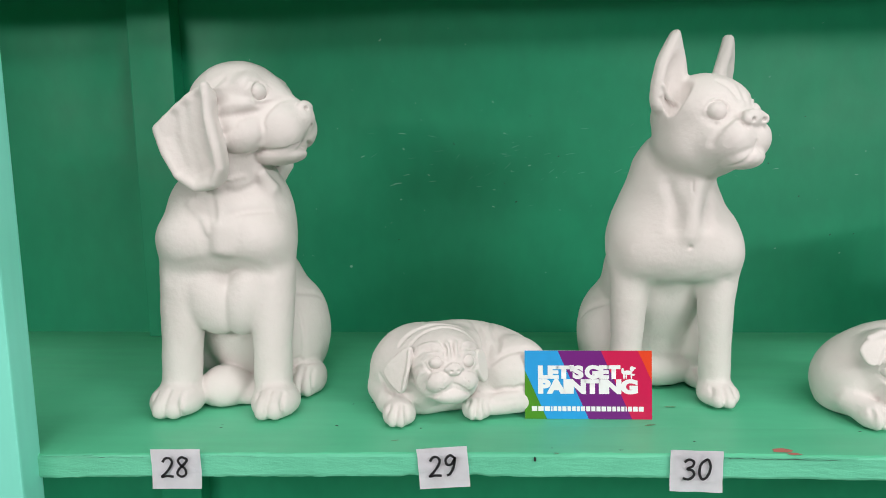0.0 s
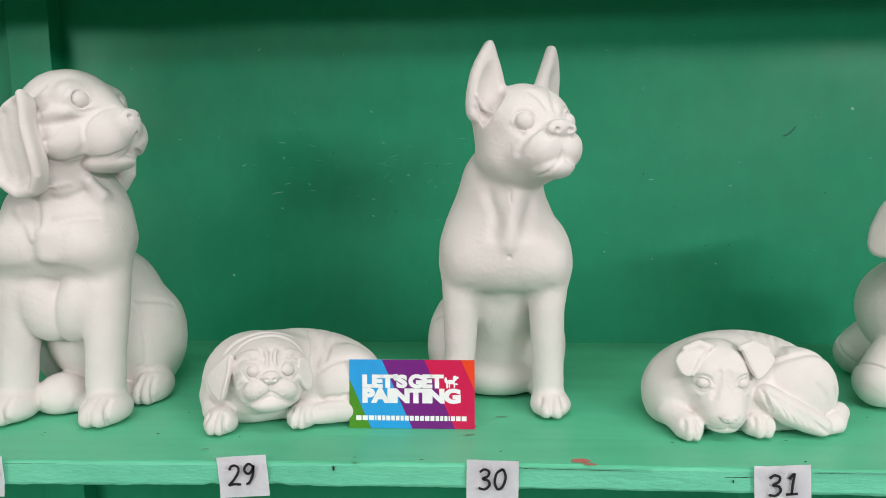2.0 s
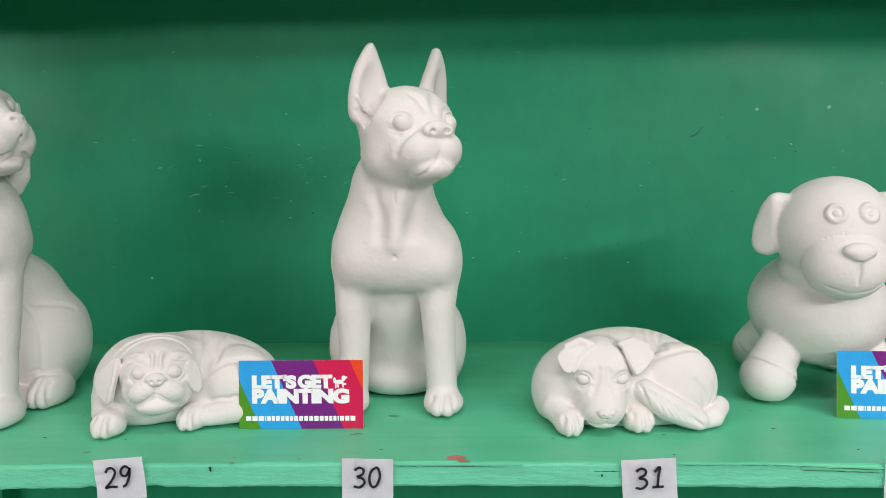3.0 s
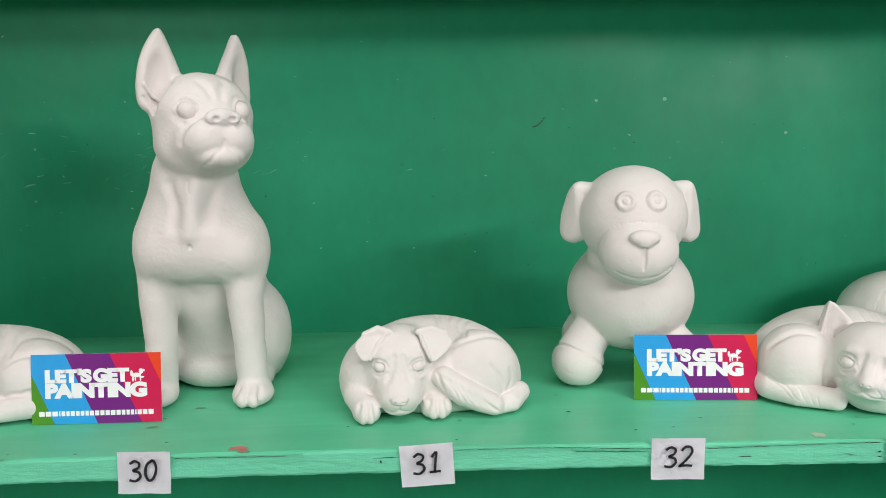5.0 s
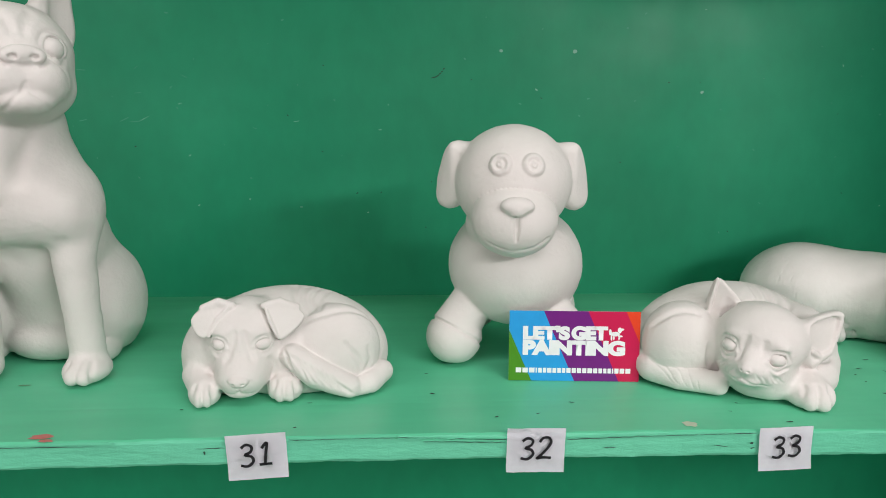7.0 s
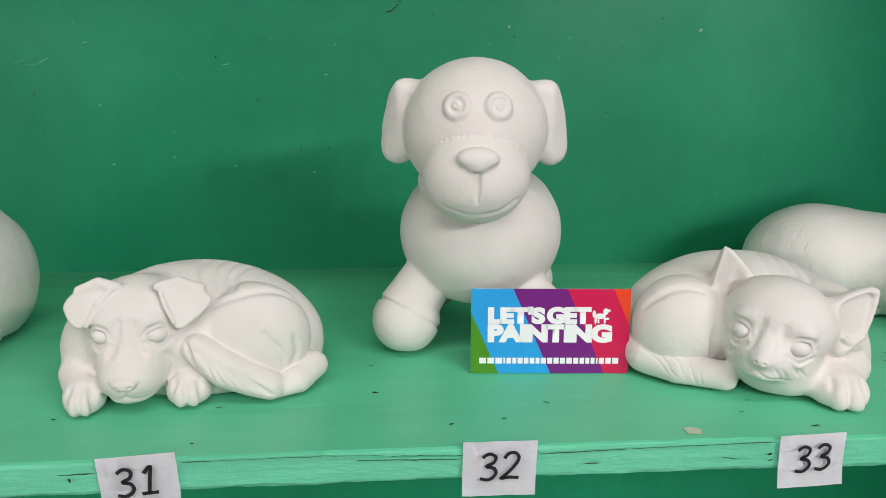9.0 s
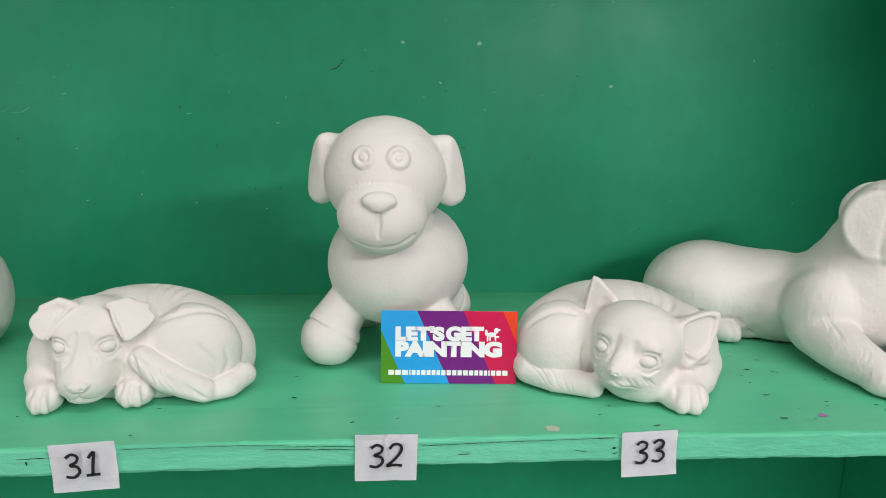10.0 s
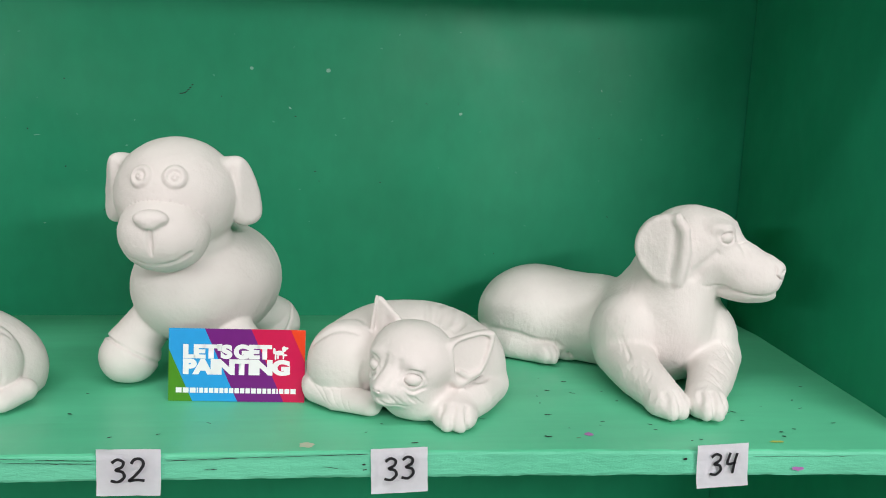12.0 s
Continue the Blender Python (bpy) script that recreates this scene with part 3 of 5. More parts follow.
        c.chain([(0.2, -s * 0.35, 1.5, 0.34), (0.1, -s * 0.5, -0.5, 0.36), (-0.35, -s * 0.6, -2.4, 0.36), (-0.45, -s * 0.55, -3.8, 0.34), (0.2, -s * 0.5, -4.8, 0.32), (1.7, -s * 0.5, -5.1, 0.3),
                 (3.1, -s * 0.6, -4.2, 0.28), (3.9, -s * 0.7, -2.6, 0.27), (4.3, -s * 0.7, -1.1, 0.27)], 0.3)
        for line in ([(1.0, -s * 0.7, 0.8, 0.2), (1.1, -s * 0.75, -1.4, 0.32), (0.6, -s * 0.7, -3.6, 0.2)], [(2.0, -s * 0.8, 0.2, 0.16), (2.0, -s * 0.85, -2.0, 0.26), (1.5, -s * 0.8, -4.0, 0.18)],
                     [(2.9, -s * 0.9, -0.4, 0.2), (3.1, -s * 0.95, -1.6, 0.3), (2.5, -s * 0.9, -3.6, 0.2)]):
            c.chain([(u, v + s * 0.16, w, r) for u, v, w, r in line], 0.8, True)
    # loose skin round the collar and over the shoulder
    c.base()
    c.crease([(-17.0, 7.2, 16.6), (-15.8, 6.2, 16.1), (-14.8, 5.8, 15.4), (-14.4, 5.6, 14.4)], 0.08, 0.5)
    c.crease([(-16.0, 6.4, 16.5), (-14.4, 5.8, 16.0), (-12.8, 6.0, 16.0), (-11.6, 6.8, 16.4)], 0.1, 0.4)
    c.crease([(-15.2, 6.4, 17.2), (-13.6, 6.0, 16.8), (-12.2, 6.4, 17.0)], 0.12, 0.3, False)
    c.crease([(-16.4, 6.4, 15.4), (-15.4, 5.8, 14.6), (-15.0, 5.4, 13.4)], 0.12, 0.5, False)
    c.crease([(-12.9, 5.6, 14.8), (-11.9, 6.2, 14.9), (-10.9, 7.2, 14.6)], 0.08, 0.5)
    c.crease([(-10.8, 10.0, 8.4), (-9.6, 12.4, 8.3), (-9.2, 15.0, 7.0)], 0.12, 0.4)
    c.crease([(-10.3, 11.2, 8.2), (-10.0, 11.2, 5.6), (-9.9, 11.0, 3.0)], 0.12, 0.3)
    c.crease([(-10.6, 10.6, 2.7), (-9.6, 10.8, 2.9), (-8.9, 12.0, 2.4)], 0.1, 0.25)
    return c.cast("dog_figurine", PLASTER, "white unpainted plaster puppy figurine sitting with long hanging ears")


def terrier():
    c = Clay((10, 2.5, -0.6), (26.5, 23.5, 27.4), 0.115)
    c.ball((17.0, 16.6, 4.4), (5.0, 4.4, 4.8), k=1.2)
    c.ball((17.2, 14.2, 8.4), (3.9, 4.2, 5.4), (32, 0, 0), k=1.2)
    c.ball((17.6, 10.8, 12.0), (4.3, 3.4, 3.4), (15, 0, 0), k=1.2)
    c.ball((17.5, 10.6, 15.6), (3.05, 3.1, 4.2), k=1.3)
    c.ball((15.5, 11.2, 13.2), (2.0, 2.6, 3.4), (0, 14, 0), k=1.1)
    c.ball((19.6, 10.3, 13.0), (1.7, 2.2, 2.8), (0, -12, 0), k=1.1)
    c.ball((16.9, 12.9, 7.8), (2.6, 2.2, 4.2), (18, -6, 0), k=0.6)
    c.ball((17.2, 14.4, 1.6), (3.6, 2.4, 1.9), k=0.5)
    for x, s in ((13.8, -1), (20.4, 1)):
        c.ball((x, 16.3, 3.6), (2.2, 4.2, 3.8), (-10, 0, 6 * s), k=0.5)
    # shoulders and forelegs
    for x, o in ((14.6, -0.35), (20.75, 0.15)):
        c.ball((x + (0.3 if x < 17 else 0.0), 10.4, 11.2), (1.75, 2.4, 2.7), (12, 0, 0), k=0.8)
        c.chain([(x + 0.1, 10.0, 10.8, 1.55), (x - 0.05, 9.9, 8.0, 1.3), (x + o * 0.4, 10.1, 4.6, 1.12), (x + o, 10.3, 1.4, 1.12)], 0.45)
        paw(c, (x + o * 1.6, 9.7, 0.72), (1.45, 1.8, 1.0), 3, 0.1)
    for x in (12.9, 20.6):
        paw(c, (x, 13.5, 0.9), (1.1, 1.8, 1.1), 2, 0.1, 0.2)
    # breast: pads with a ridge and a fold above them, a tucked belly below
    c.ball((16.1, 8.9, 11.2), (2.1, 1.4, 1.7), (0, 8, 12), k=1.1)
    c.ball((19.6, 8.9, 11.2), (2.1, 1.4, 1.7), (0, -8, -12), k=1.1)
    c.chain([(14.9, 7.9, 9.2, 0.3), (16.4, 7.0, 9.35, 0.4), (18.0, 6.7, 9.4, 0.42), (19.6, 7.0, 9.35, 0.4), (20.9, 8.0, 9.2, 0.3)], 0.5, True)
    c.ball((18.2, 9.0, 14.0), (1.1, 1.6, 3.0), (8, 0, 0), k=1.3)
    c.ball((17.9, 8.9, 12.0), (2.8, 1.7, 2.2), k=1.2)
    c.crease([(18.4, 7.8, 16.4), (18.2, 7.4, 14.6), (18.0, 7.0, 12.6)], 0.16, 0.9, False)
    c.crease([(16.7, 7.8, 16.0), (17.0, 7.4, 14.6), (16.9, 7.2, 13.2)], 0.09, 0.8)
    c.crease([(19.7, 8.0, 15.6), (19.3, 7.5, 14.4), (19.2, 7.2, 13.2)], 0.09, 0.8)
    c.ball((18.0, 6.9, 11.85), 0.16, k=0.1, carve=True)
    c.crease([(18.35, 7.6, 16.4), (18.2, 7.4, 15.9), (18.3, 7.2, 15.3)], 0.06, 0.1)
    # head: round skull, full cheeks and a firm jaw over the thinner neck
    at, turn = (19.0, 8.3, 20.2), (34, -2, 0)
    c.base(*at, *turn)
    c.ball((0, 0.2, 0.35), (3.3, 3.35, 2.85), k=0.7)
    c.ball((0, 0.2, -1.5), (3.25, 3.1, 2.35), k=0.6)
    c.ball((0, -2.2, -1.35), (2.45, 1.9, 1.75), k=0.7)
    c.pair("ball", (0.95, -2.85, -1.3), (1.2, 1.3, 1.3), k=0.45)
    c.ball((0, -2.95, -2.5), (1.5, 1.35, 0.8), k=0.2)
    c.ball((0, -3.75, -0.05), (1.05, 0.55, 0.6), k=0.18)
    c.pair("ball", (0.72, -3.95, -0.15), (0.42, 0.36, 0.38), k=0.1)
    c.pair("ball", (0.52, -4.25, -0.2), (0.24, 0.24, 0.15), k=0.1, carve=True)
    c.pair("chain", [(1.1, -3.75, 0.35, 0.08), (1.3, -3.7, -0.25, 0.12), (0.85, -4.05, -0.65, 0.08)], 0.15, True)
    c.crease([(-1.3, -3.4, 0.6), (-0.6, -3.8, 0.75), (0.6, -3.8, 0.75), (1.3, -3.4, 0.6)], 0.1, 0.25)
    c.chain([(0, -4.35, -0.45, 0.1), (0, -4.35, -1.75, 0.12)], 0.18, True)
    c.crease([(0.0, -4.3, -1.6), (0.3, -4.2, -2.1), (0.75, -3.9, -2.6), (1.1, -3.5, -3.0), (1.4, -2.9, -3.5)], 0.1, 0.16, True, (1, -1))
    c.crease([(1.2, -3.5, 0.5), (1.75, -3.3, -0.2), (2.1, -2.9, -0.9), (2.2, -2.6, -1.5)], 0.05, 0.5, True, (1, -1))
    c.crease([(0.3, -3.1, 1.3), (0.5, -2.8, 2.0), (0.9, -2.2, 2.6)], 0.08, 0.5, True, (1, -1))
    for s in (1, -1):
        head_spot(c, at, turn, (s * 1.85, -2.62, 0.5), s * 30, -8)
        eye(c, 0.64, 0.07, 1.12)
        c.crease([(-0.95, 0, 0.3), (-0.5, -0.1, 0.95), (0.3, -0.1, 1.05), (1.0, 0, 0.5)], 0.05, 0.2)
        c.crease([(-0.9, 0, -0.4), (-0.1, -0.2, -0.95), (0.8, 0, -0.7)], 0.06, 0.35)
    # tall pricked ears, hollow in front
    c.base(16.5, 7.3, 22.9, 30, 4, 0)
    ear = [(0.15, 3.45), (-0.65, 2.3), (-1.15, 1.1), (-1.45, -0.7), (-1.1, -2.3), (1.0, -1.8), (1.65, 0.0), (1.1, 1.4), (0.6, 2.6)]
    c.slab(ear, 0.42, 0.35, 0.3, bend=0.12)
    c.ball((0.3, 0.5, -1.0), (1.3, 1.0, 1.7), k=0.4)
    c.ball((-0.1, -0.8, -0.2), (0.85, 0.85, 2.2), (0, 6, 0), k=0.2, carve=True)
    c.chain([(-0.9, -0.35, -0.4, 0.12), (-0.4, -0.3, -1.1, 0.16), (0.3, -0.4, -1.6, 0.14)], 0.15)
    c.chain([(-1.0, -0.3, -1.2, 0.1), (-0.5, -0.25, -1.8, 0.12)], 0.15, True)
    c.base(20.8, 10.1, 22.9, 58, 4, 0)
    c.slab([(-u * 0.95, v) for u, v in ear], 0.42, 0.35, 0.3, bend=0.12)
    c.ball((-0.3, 0.4, -1.0), (1.2, 0.9, 1.6), k=0.4)
    c.ball((0.1, -0.8, -0.2), (0.85, 0.8, 2.2), (0, -6, 0), k=0.2, carve=True)
    c.base()
    c.crease([(13.6, 12.4, 7.2), (12.6, 13.6, 6.6), (11.9, 15.2, 5.2)], 0.1, 0.4)
    return c.cast("dog_figurine", PLASTER, "white unpainted plaster terrier figurine sitting upright with tall pointed ears")


def pug():
    c = Clay((-6, 2, -0.5), (11, 16, 7.4), 0.078)
    c.ball((2.2, 10.6, 2.2), (6.4, 3.9, 3.7), k=1.0)
    c.ball((-0.7, 9.0, 2.5), (3.7, 3.5, 3.6), k=0.7)
    c.ball((6.0, 9.0, 2.5), (2.9, 2.5, 2.7), (0, 0, -10), k=0.2)
    c.chain([(8.2, 8.0, 0.9, 0.85), (6.2, 6.9, 1.1, 0.95), (4.7, 6.6, 0.85, 0.75)], 0.15)
    c.chain([(4.8, 6.0, 1.35, 0.1), (6.4, 5.8, 1.5, 0.14), (8.0, 6.6, 1.35, 0.12)], 0.2, True)
    c.chain([(-3.0, 8.2, 1.6, 1.45), (-2.5, 6.6, 1.2, 1.15), (-1.85, 5.6, 0.9, 0.95)], 0.3)
    paw(c, (-1.75, 5.0, 0.72), (1.15, 1.15, 1.0), 3, 0.1, 0.2)
    c.chain([(4.2, 8.0, 1.4, 1.1), (3.7, 6.8, 0.85, 0.9)], 0.3)
    paw(c, (3.55, 6.3, 0.72), (1.05, 1.1, 1.0), 3, 0.1, 0.2)
    # folds over the shoulder and round the haunch
    c.crease([(3.9, 6.9, 4.3), (4.0, 7.8, 5.3), (3.6, 9.4, 5.9), (3.0, 11.0, 6.0)], 0.16, 0.35)
    c.crease([(4.9, 7.2, 4.6), (5.0, 8.2, 5.2), (4.8, 9.6, 5.7), (4.4, 11.5, 5.7)], 0.12, 0.35)
    c.crease([(4.3, 6.6, 3.9), (5.2, 6.6, 4.8), (6.6, 7.0, 5.0), (8.0, 8.0, 4.6)], 0.13, 0.3)
    c.crease([(4.8, 6.4, 2.0), (6.2, 6.1, 2.2), (7.8, 6.8, 2.1)], 0.12, 0.3)
    at, turn = (1.35, 6.5, 3.85), (19, -4, 3)
    c.base(*at, *turn)
    both = (1, -1)
    c.ball((0, 0, 0), (2.55, 2.2, 2.35), k=0.4)
    c.ball((0, 1.4, 0.5), (3.0, 2.2, 2.1), k=0.7)
    c.ball((0, -0.9, -1.2), (2.1, 1.3, 1.25), k=0.3)
    # muzzle: two heavy pads, a turned-down mouth and a wide chin
    c.pair("ball", (0.85, -1.75, -0.75), (1.0, 0.85, 0.85), (0, 15, 0), k=0.15)
    c.ball((0, -1.75, -1.75), (1.35, 0.8, 0.6), k=0.12)
    c.ball((0, -2.25, 0.05), (0.55, 0.4, 0.4), k=0.08)
    c.pair("ball", (0.24, -2.62, 0.03), (0.13, 0.16, 0.1), k=0.06, carve=True)
    c.chain([(0, -2.7, -0.3, 0.09), (0, -2.65, -1.0, 0.11)], 0.12, True)
    c.crease([(0, -2.6, -0.95), (0.55, -2.55, -1.25), (1.15, -2.2, -1.6), (1.75, -1.6, -1.95)], 0.12, 0.12, True, both)
    for i in range(4):
        c.pair("ball", (0.7 + 0.25 * (i % 2), -2.58 + 0.1 * (i % 2), -0.5 - 0.22 * i), 0.07, k=0.06, carve=True)
    # wrinkles: a rope over the nose, deep furrows of the brow, folds round eyes and cheeks
    c.crease([(-1.5, -2.0, -0.3), (-0.85, -2.4, 0.25), (0, -2.4, 0.62), (0.85, -2.4, 0.25), (1.5, -2.0, -0.3)], 0.2, 0.12, False)
    c.crease([(-1.4, -2.2, 0.05), (-0.7, -2.4, 0.6), (0, -2.4, 0.95), (0.7, -2.4, 0.6), (1.4, -2.2, 0.05)], 0.1, 0.12)
    c.crease([(0.0, -2.3, 1.0), (0.0, -2.1, 1.6), (0.05, -1.7, 2.1)], 0.13, 0.14)
    c.crease([(0.3, -2.3, 0.95), (0.33, -2.0, 1.6), (0.4, -1.6, 2.15)], 0.17, 0.1, False, both)
    c.crease([(0.62, -2.2, 0.9), (0.68, -2.0, 1.5), (0.85, -1.5, 2.05)], 0.12, 0.12, True, both)
    c.crease([(0.75, -2.2, 0.95), (1.05, -2.0, 1.25), (1.6, -1.7, 1.15), (2.0, -1.3, 0.7)], 0.2, 0.1, False, both)
    c.crease([(0.85, -2.0, 1.45), (1.35, -1.7, 1.6), (1.95, -1.2, 1.3), (2.3, -0.8, 0.7)], 0.12, 0.14, True, both)
    c.crease([(1.0, -1.6, 1.9), (1.6, -1.3, 1.95), (2.2, -0.7, 1.5)], 0.14, 0.16, False, both)
    c.crease([(1.5, -2.0, -0.35), (1.95, -1.7, -0.9), (2.1, -1.3, -1.6)], 0.13, 0.16, True, both)
    c.crease([(1.9, -1.8, 0.0), (2.3, -1.3, -0.5), (2.4, -0.9, -1.3)], 0.16, 0.14, False, both)
    c.crease([(2.2, -1.4, 0.2), (2.55, -0.8, -0.3), (2.6, -0.5, -1.1)], 0.11, 0.16, True, both)
    for s in (1, -1):
        head_spot(c, at, turn, (s * 1.2, -1.92, 0.5), s * 24)
        eye(c, 0.46, 0.09, 1.05)
        c.crease([(-0.72, 0, -0.1), (-0.4, -0.1, -0.55), (0.15, -0.1, -0.72), (0.65, 0, -0.35)], 0.11, 0.12)
        c.crease([(-0.65, 0, 0.2), (-0.2, -0.1, 0.62), (0.3, -0.1, 0.62), (0.75, 0, 0.2)], 0.09, 0.12)
    # ears: one hanging open, one along the cheek
    c.base(-1.9, 5.35, 3.8, -24, -14, 0)
    c.slab([(0.8, 1.75), (-0.4, 0.8), (-1.2, -0.2), (-0.6, -0.95), (0.45, -1.7), (0.9, -1.45), (1.0, 0.2), (1.15, 1.45)], 0.17, 0.14, 0.1, bend=0.06)
    c.chain([(0.95, -0.12, 1.3, 0.13), (0.95, -0.15, 0.0, 0.14), (0.75, -0.12, -1.3, 0.12)], 0.12)
    c.base(3.85, 6.1, 3.75, 58, -8, 0)
    c.slab([(-0.5, 1.25), (0.3, 1.3), (0.7, 0.5), (0.65, -0.9), (0.1, -1.2), (-0.5, -0.3)], 0.17, 0.14, 0.1)
    c.base()
    # ruff of skin behind the ears
    c.crease([(-1.0, 6.0, 5.3), (-0.2, 6.4, 6.0), (1.0, 6.9, 6.3), (2.4, 7.2, 6.0), (3.4, 7.0, 5.2)], 0.14, 0.2)
    c.crease([(-1.8, 6.6, 5.2), (-0.8, 7.2, 6.1), (0.8, 7.8, 6.5), (2.6, 8.0, 6.2)], 0.13, 0.3)
    c.crease([(-3.2, 6.6, 3.0), (-2.9, 5.9, 2.4), (-2.2, 5.4, 2.1)], 0.1, 0.25)
    return c.cast("dog_figurine", PLASTER, "small white plaster pug figurine lying down with wrinkled face")


def jack_russell():
    c = Clay((25.5, 2, -0.5), (42.5, 16, 8), 0.078)
    c.ball((34.3, 10.0, 1.8), (6.3, 4.0, 4.3), (0, 3, 0), k=1.0)
    c.ball((30.4, 9.0, 1.9), (3.0, 3.1, 3.1), k=0.8)
    c.ball((37.2, 7.9, 2.6), (2.9, 2.1, 2.9), (0, 12, 0), k=0.12)
    # the shaggy hind leg, the tail laid round it
    c.chain([(34.8, 6.1, 2.7, 0.75), (36.2, 5.8, 1.75, 0.95), (38.2, 5.9, 0.75, 0.75)], 0.12)
    c.chain([(38.3, 6.0, 0.45, 0.55), (39.4, 6.6, 0.7, 0.75), (40.2, 7.8, 1.0, 0.75)], 0.12)
    c.chain([(28.9, 8.6, 1.5, 1.2), (28.9, 6.9, 1.3, 1.0), (29.5, 5.6, 0.9, 0.85)], 0.3)
    paw(c, (29.6, 5.4, 0.72), (0.95, 1.2, 0.95), 3, 0.1, 0.2, 8)
    c.chain([(34.6, 7.6, 1.2, 1.0), (34.3, 6.3, 0.8, 0.85)], 0.3)
    paw(c, (34.3, 6.0, 0.72), (1.1, 1.15, 0.95), 3, 0.1, 0.2, 8)
    for i in range(4):
        c.crease([(35.2 + i * 0.4, 7.4, 5.2), (34.7 + i * 0.55, 8.6, 6.0), (34.5 + i * 0.8, 10.2, 6.3)], 0.09, 0.35)
    at, turn = (31.75, 7.5, 3.75), (2, 8, 0)
    c.base(*at, *turn)
    c.ball((0, 0, 0.3), (2.4, 2.3, 2.05), k=0.5)
    c.ball((0, -1.0, -0.9), (2.05, 1.8, 1.65), (20, 0, 0), k=0.6)
    c.ball((0, -2.3, -1.65), (1.5, 1.35, 1.25), k=0.5)
    c.ball((0, -2.5, -2.3), (1.15, 1.0, 0.6), k=0.15)
    c.ball((0, -3.58, -1.45), (0.56, 0.3, 0.34), k=0.14)
    c.pair("ball", (0.3, -3.86, -1.5), (0.12, 0.14, 0.08), k=0.06, carve=True)
    c.crease([(-0.7, -3.5, -1.45), (0.0, -3.8, -1.9), (0.7, -3.5, -1.45)], 0.07, 0.12)
    c.crease([(0, -3.8, -1.8), (0, -3.7, -2.2)], 0.07, 0.1)
    c.crease([(0, -3.6, -2.2), (0.6, -3.4, -2.4), (1.2, -2.8, -2.45), (1.6, -2.0, -2.3)], 0.09, 0.15, True, (1, -1))
    c.pair("ball", (1.0, -1.65, 0.85), (0.65, 0.45, 0.4), (0, 20, 0), k=0.3)
    c.crease([(0.3, -2.2, 1.0), (0.45, -2.4, 0.4), (0.75, -2.7, -0.4)], 0.07, 0.4, True, (1, -1))
    c.crease([(1.5, -1.9, -0.8), (1.8, -1.5, -1.4), (1.8, -1.1, -2.0)], 0.06, 0.3, True, (1, -1))
    for s in (1, -1):
        head_spot(c, at, turn, (s * 1.34, -2.0, 0.2), s * 22, -6)
        eye(c, 0.44, 0.08, 0.95)
        c.crease([(-0.7, 0, 0.05), (-0.3, -0.1, 0.5), (0.3, -0.1, 0.52), (0.75, 0, 0.05)], 0.08, 0.12)
        c.crease([(-0.65, 0, -0.2), (0.0, -0.1, -0.55), (0.65, 0, -0.3)], 0.05, 0.2)
    # folded ears, thin, standing off the skull
    c.base(29.95, 6.0, 5.1, 4, -16, 0)
    c.slab([(-1.15, 0.1), (-0.5, 0.75), (0.6, 1.15), (1.35, 0.85), (0.6, 0.15), (-0.1, -1.15), (-0.65, -1.05), (-1.05, -0.4)], 0.15, 0.13, 0.1, bend=0.1)
    c.chain([(-0.4, 0.05, 0.75, 0.2), (0.5, 0.0, 1.05, 0.26), (1.3, 0.1, 0.8, 0.26)], 0.15)
    c.chain([(1.15, -0.1, 0.75, 0.12), (0.5, -0.15, 0.05, 0.13), (-0.05, -0.12, -1.0, 0.1)], 0.1)
    c.base(34.35, 6.25, 4.95, 20, -22, 0)
    c.slab([(-1.2, 1.0), (-0.3, 1.2), (0.55, 0.9), (1.15, 0.4), (1.3, 0.0), (0.55, -0.65), (-0.35, -1.25), (-0.7, -0.85), (-0.95, 0.0)], 0.16, 0.13, 0.08, bend=0.06)
    c.chain([(-1.15, 0.05, 1.0, 0.2), (-0.2, 0.05, 1.2, 0.24), (0.8, 0.1, 0.75, 0.24)], 0.15)
    c.chain([(-1.05, -0.1, 0.7, 0.1), (-0.9, -0.14, 0.0, 0.12), (-0.6, -0.12, -0.8, 0.1)], 0.08)
    # combed fur of the hind leg, creases of haunch and neck
    c.base()
    for i in range(7):
        c.crease([(34.6 + 0.42 * i, 5.2, 3.2 - 0.24 * i), (35.3 + 0.45 * i, 4.9, 2.4 - 0.25 * i), (35.7 + 0.5 * i, 5.0, 1.6 - 0.2 * i)], 0.07, 0.14)
    for i in range(4):
        c.crease([(34.2 + 0.12 * i, 5.8, 3.4 - 0.25 * i), (34.5 + 0.1 * i, 5.4, 3.0 - 0.3 * i), (34.7, 5.3, 2.4 - 0.3 * i)], 0.07, 0.12)
    c.crease([(38.0, 6.0, 3.4), (38.7, 6.2, 2.5), (38.9, 6.4, 1.6)], 0.11, 0.3)
    c.crease([(39.2, 6.8, 3.0), (39.4, 6.8, 2.2), (39.3, 6.6, 1.6)], 0.08, 0.3)
    c.crease([(35.6, 7.0, 4.6), (36.6, 6.8, 5.2), (38.0, 7.4, 5.0), (39.2, 8.0, 4.2)], 0.035, 0.4)
    return c.cast("dog_figurine", PLASTER, "small white plaster puppy figurine curled up with folded ears")


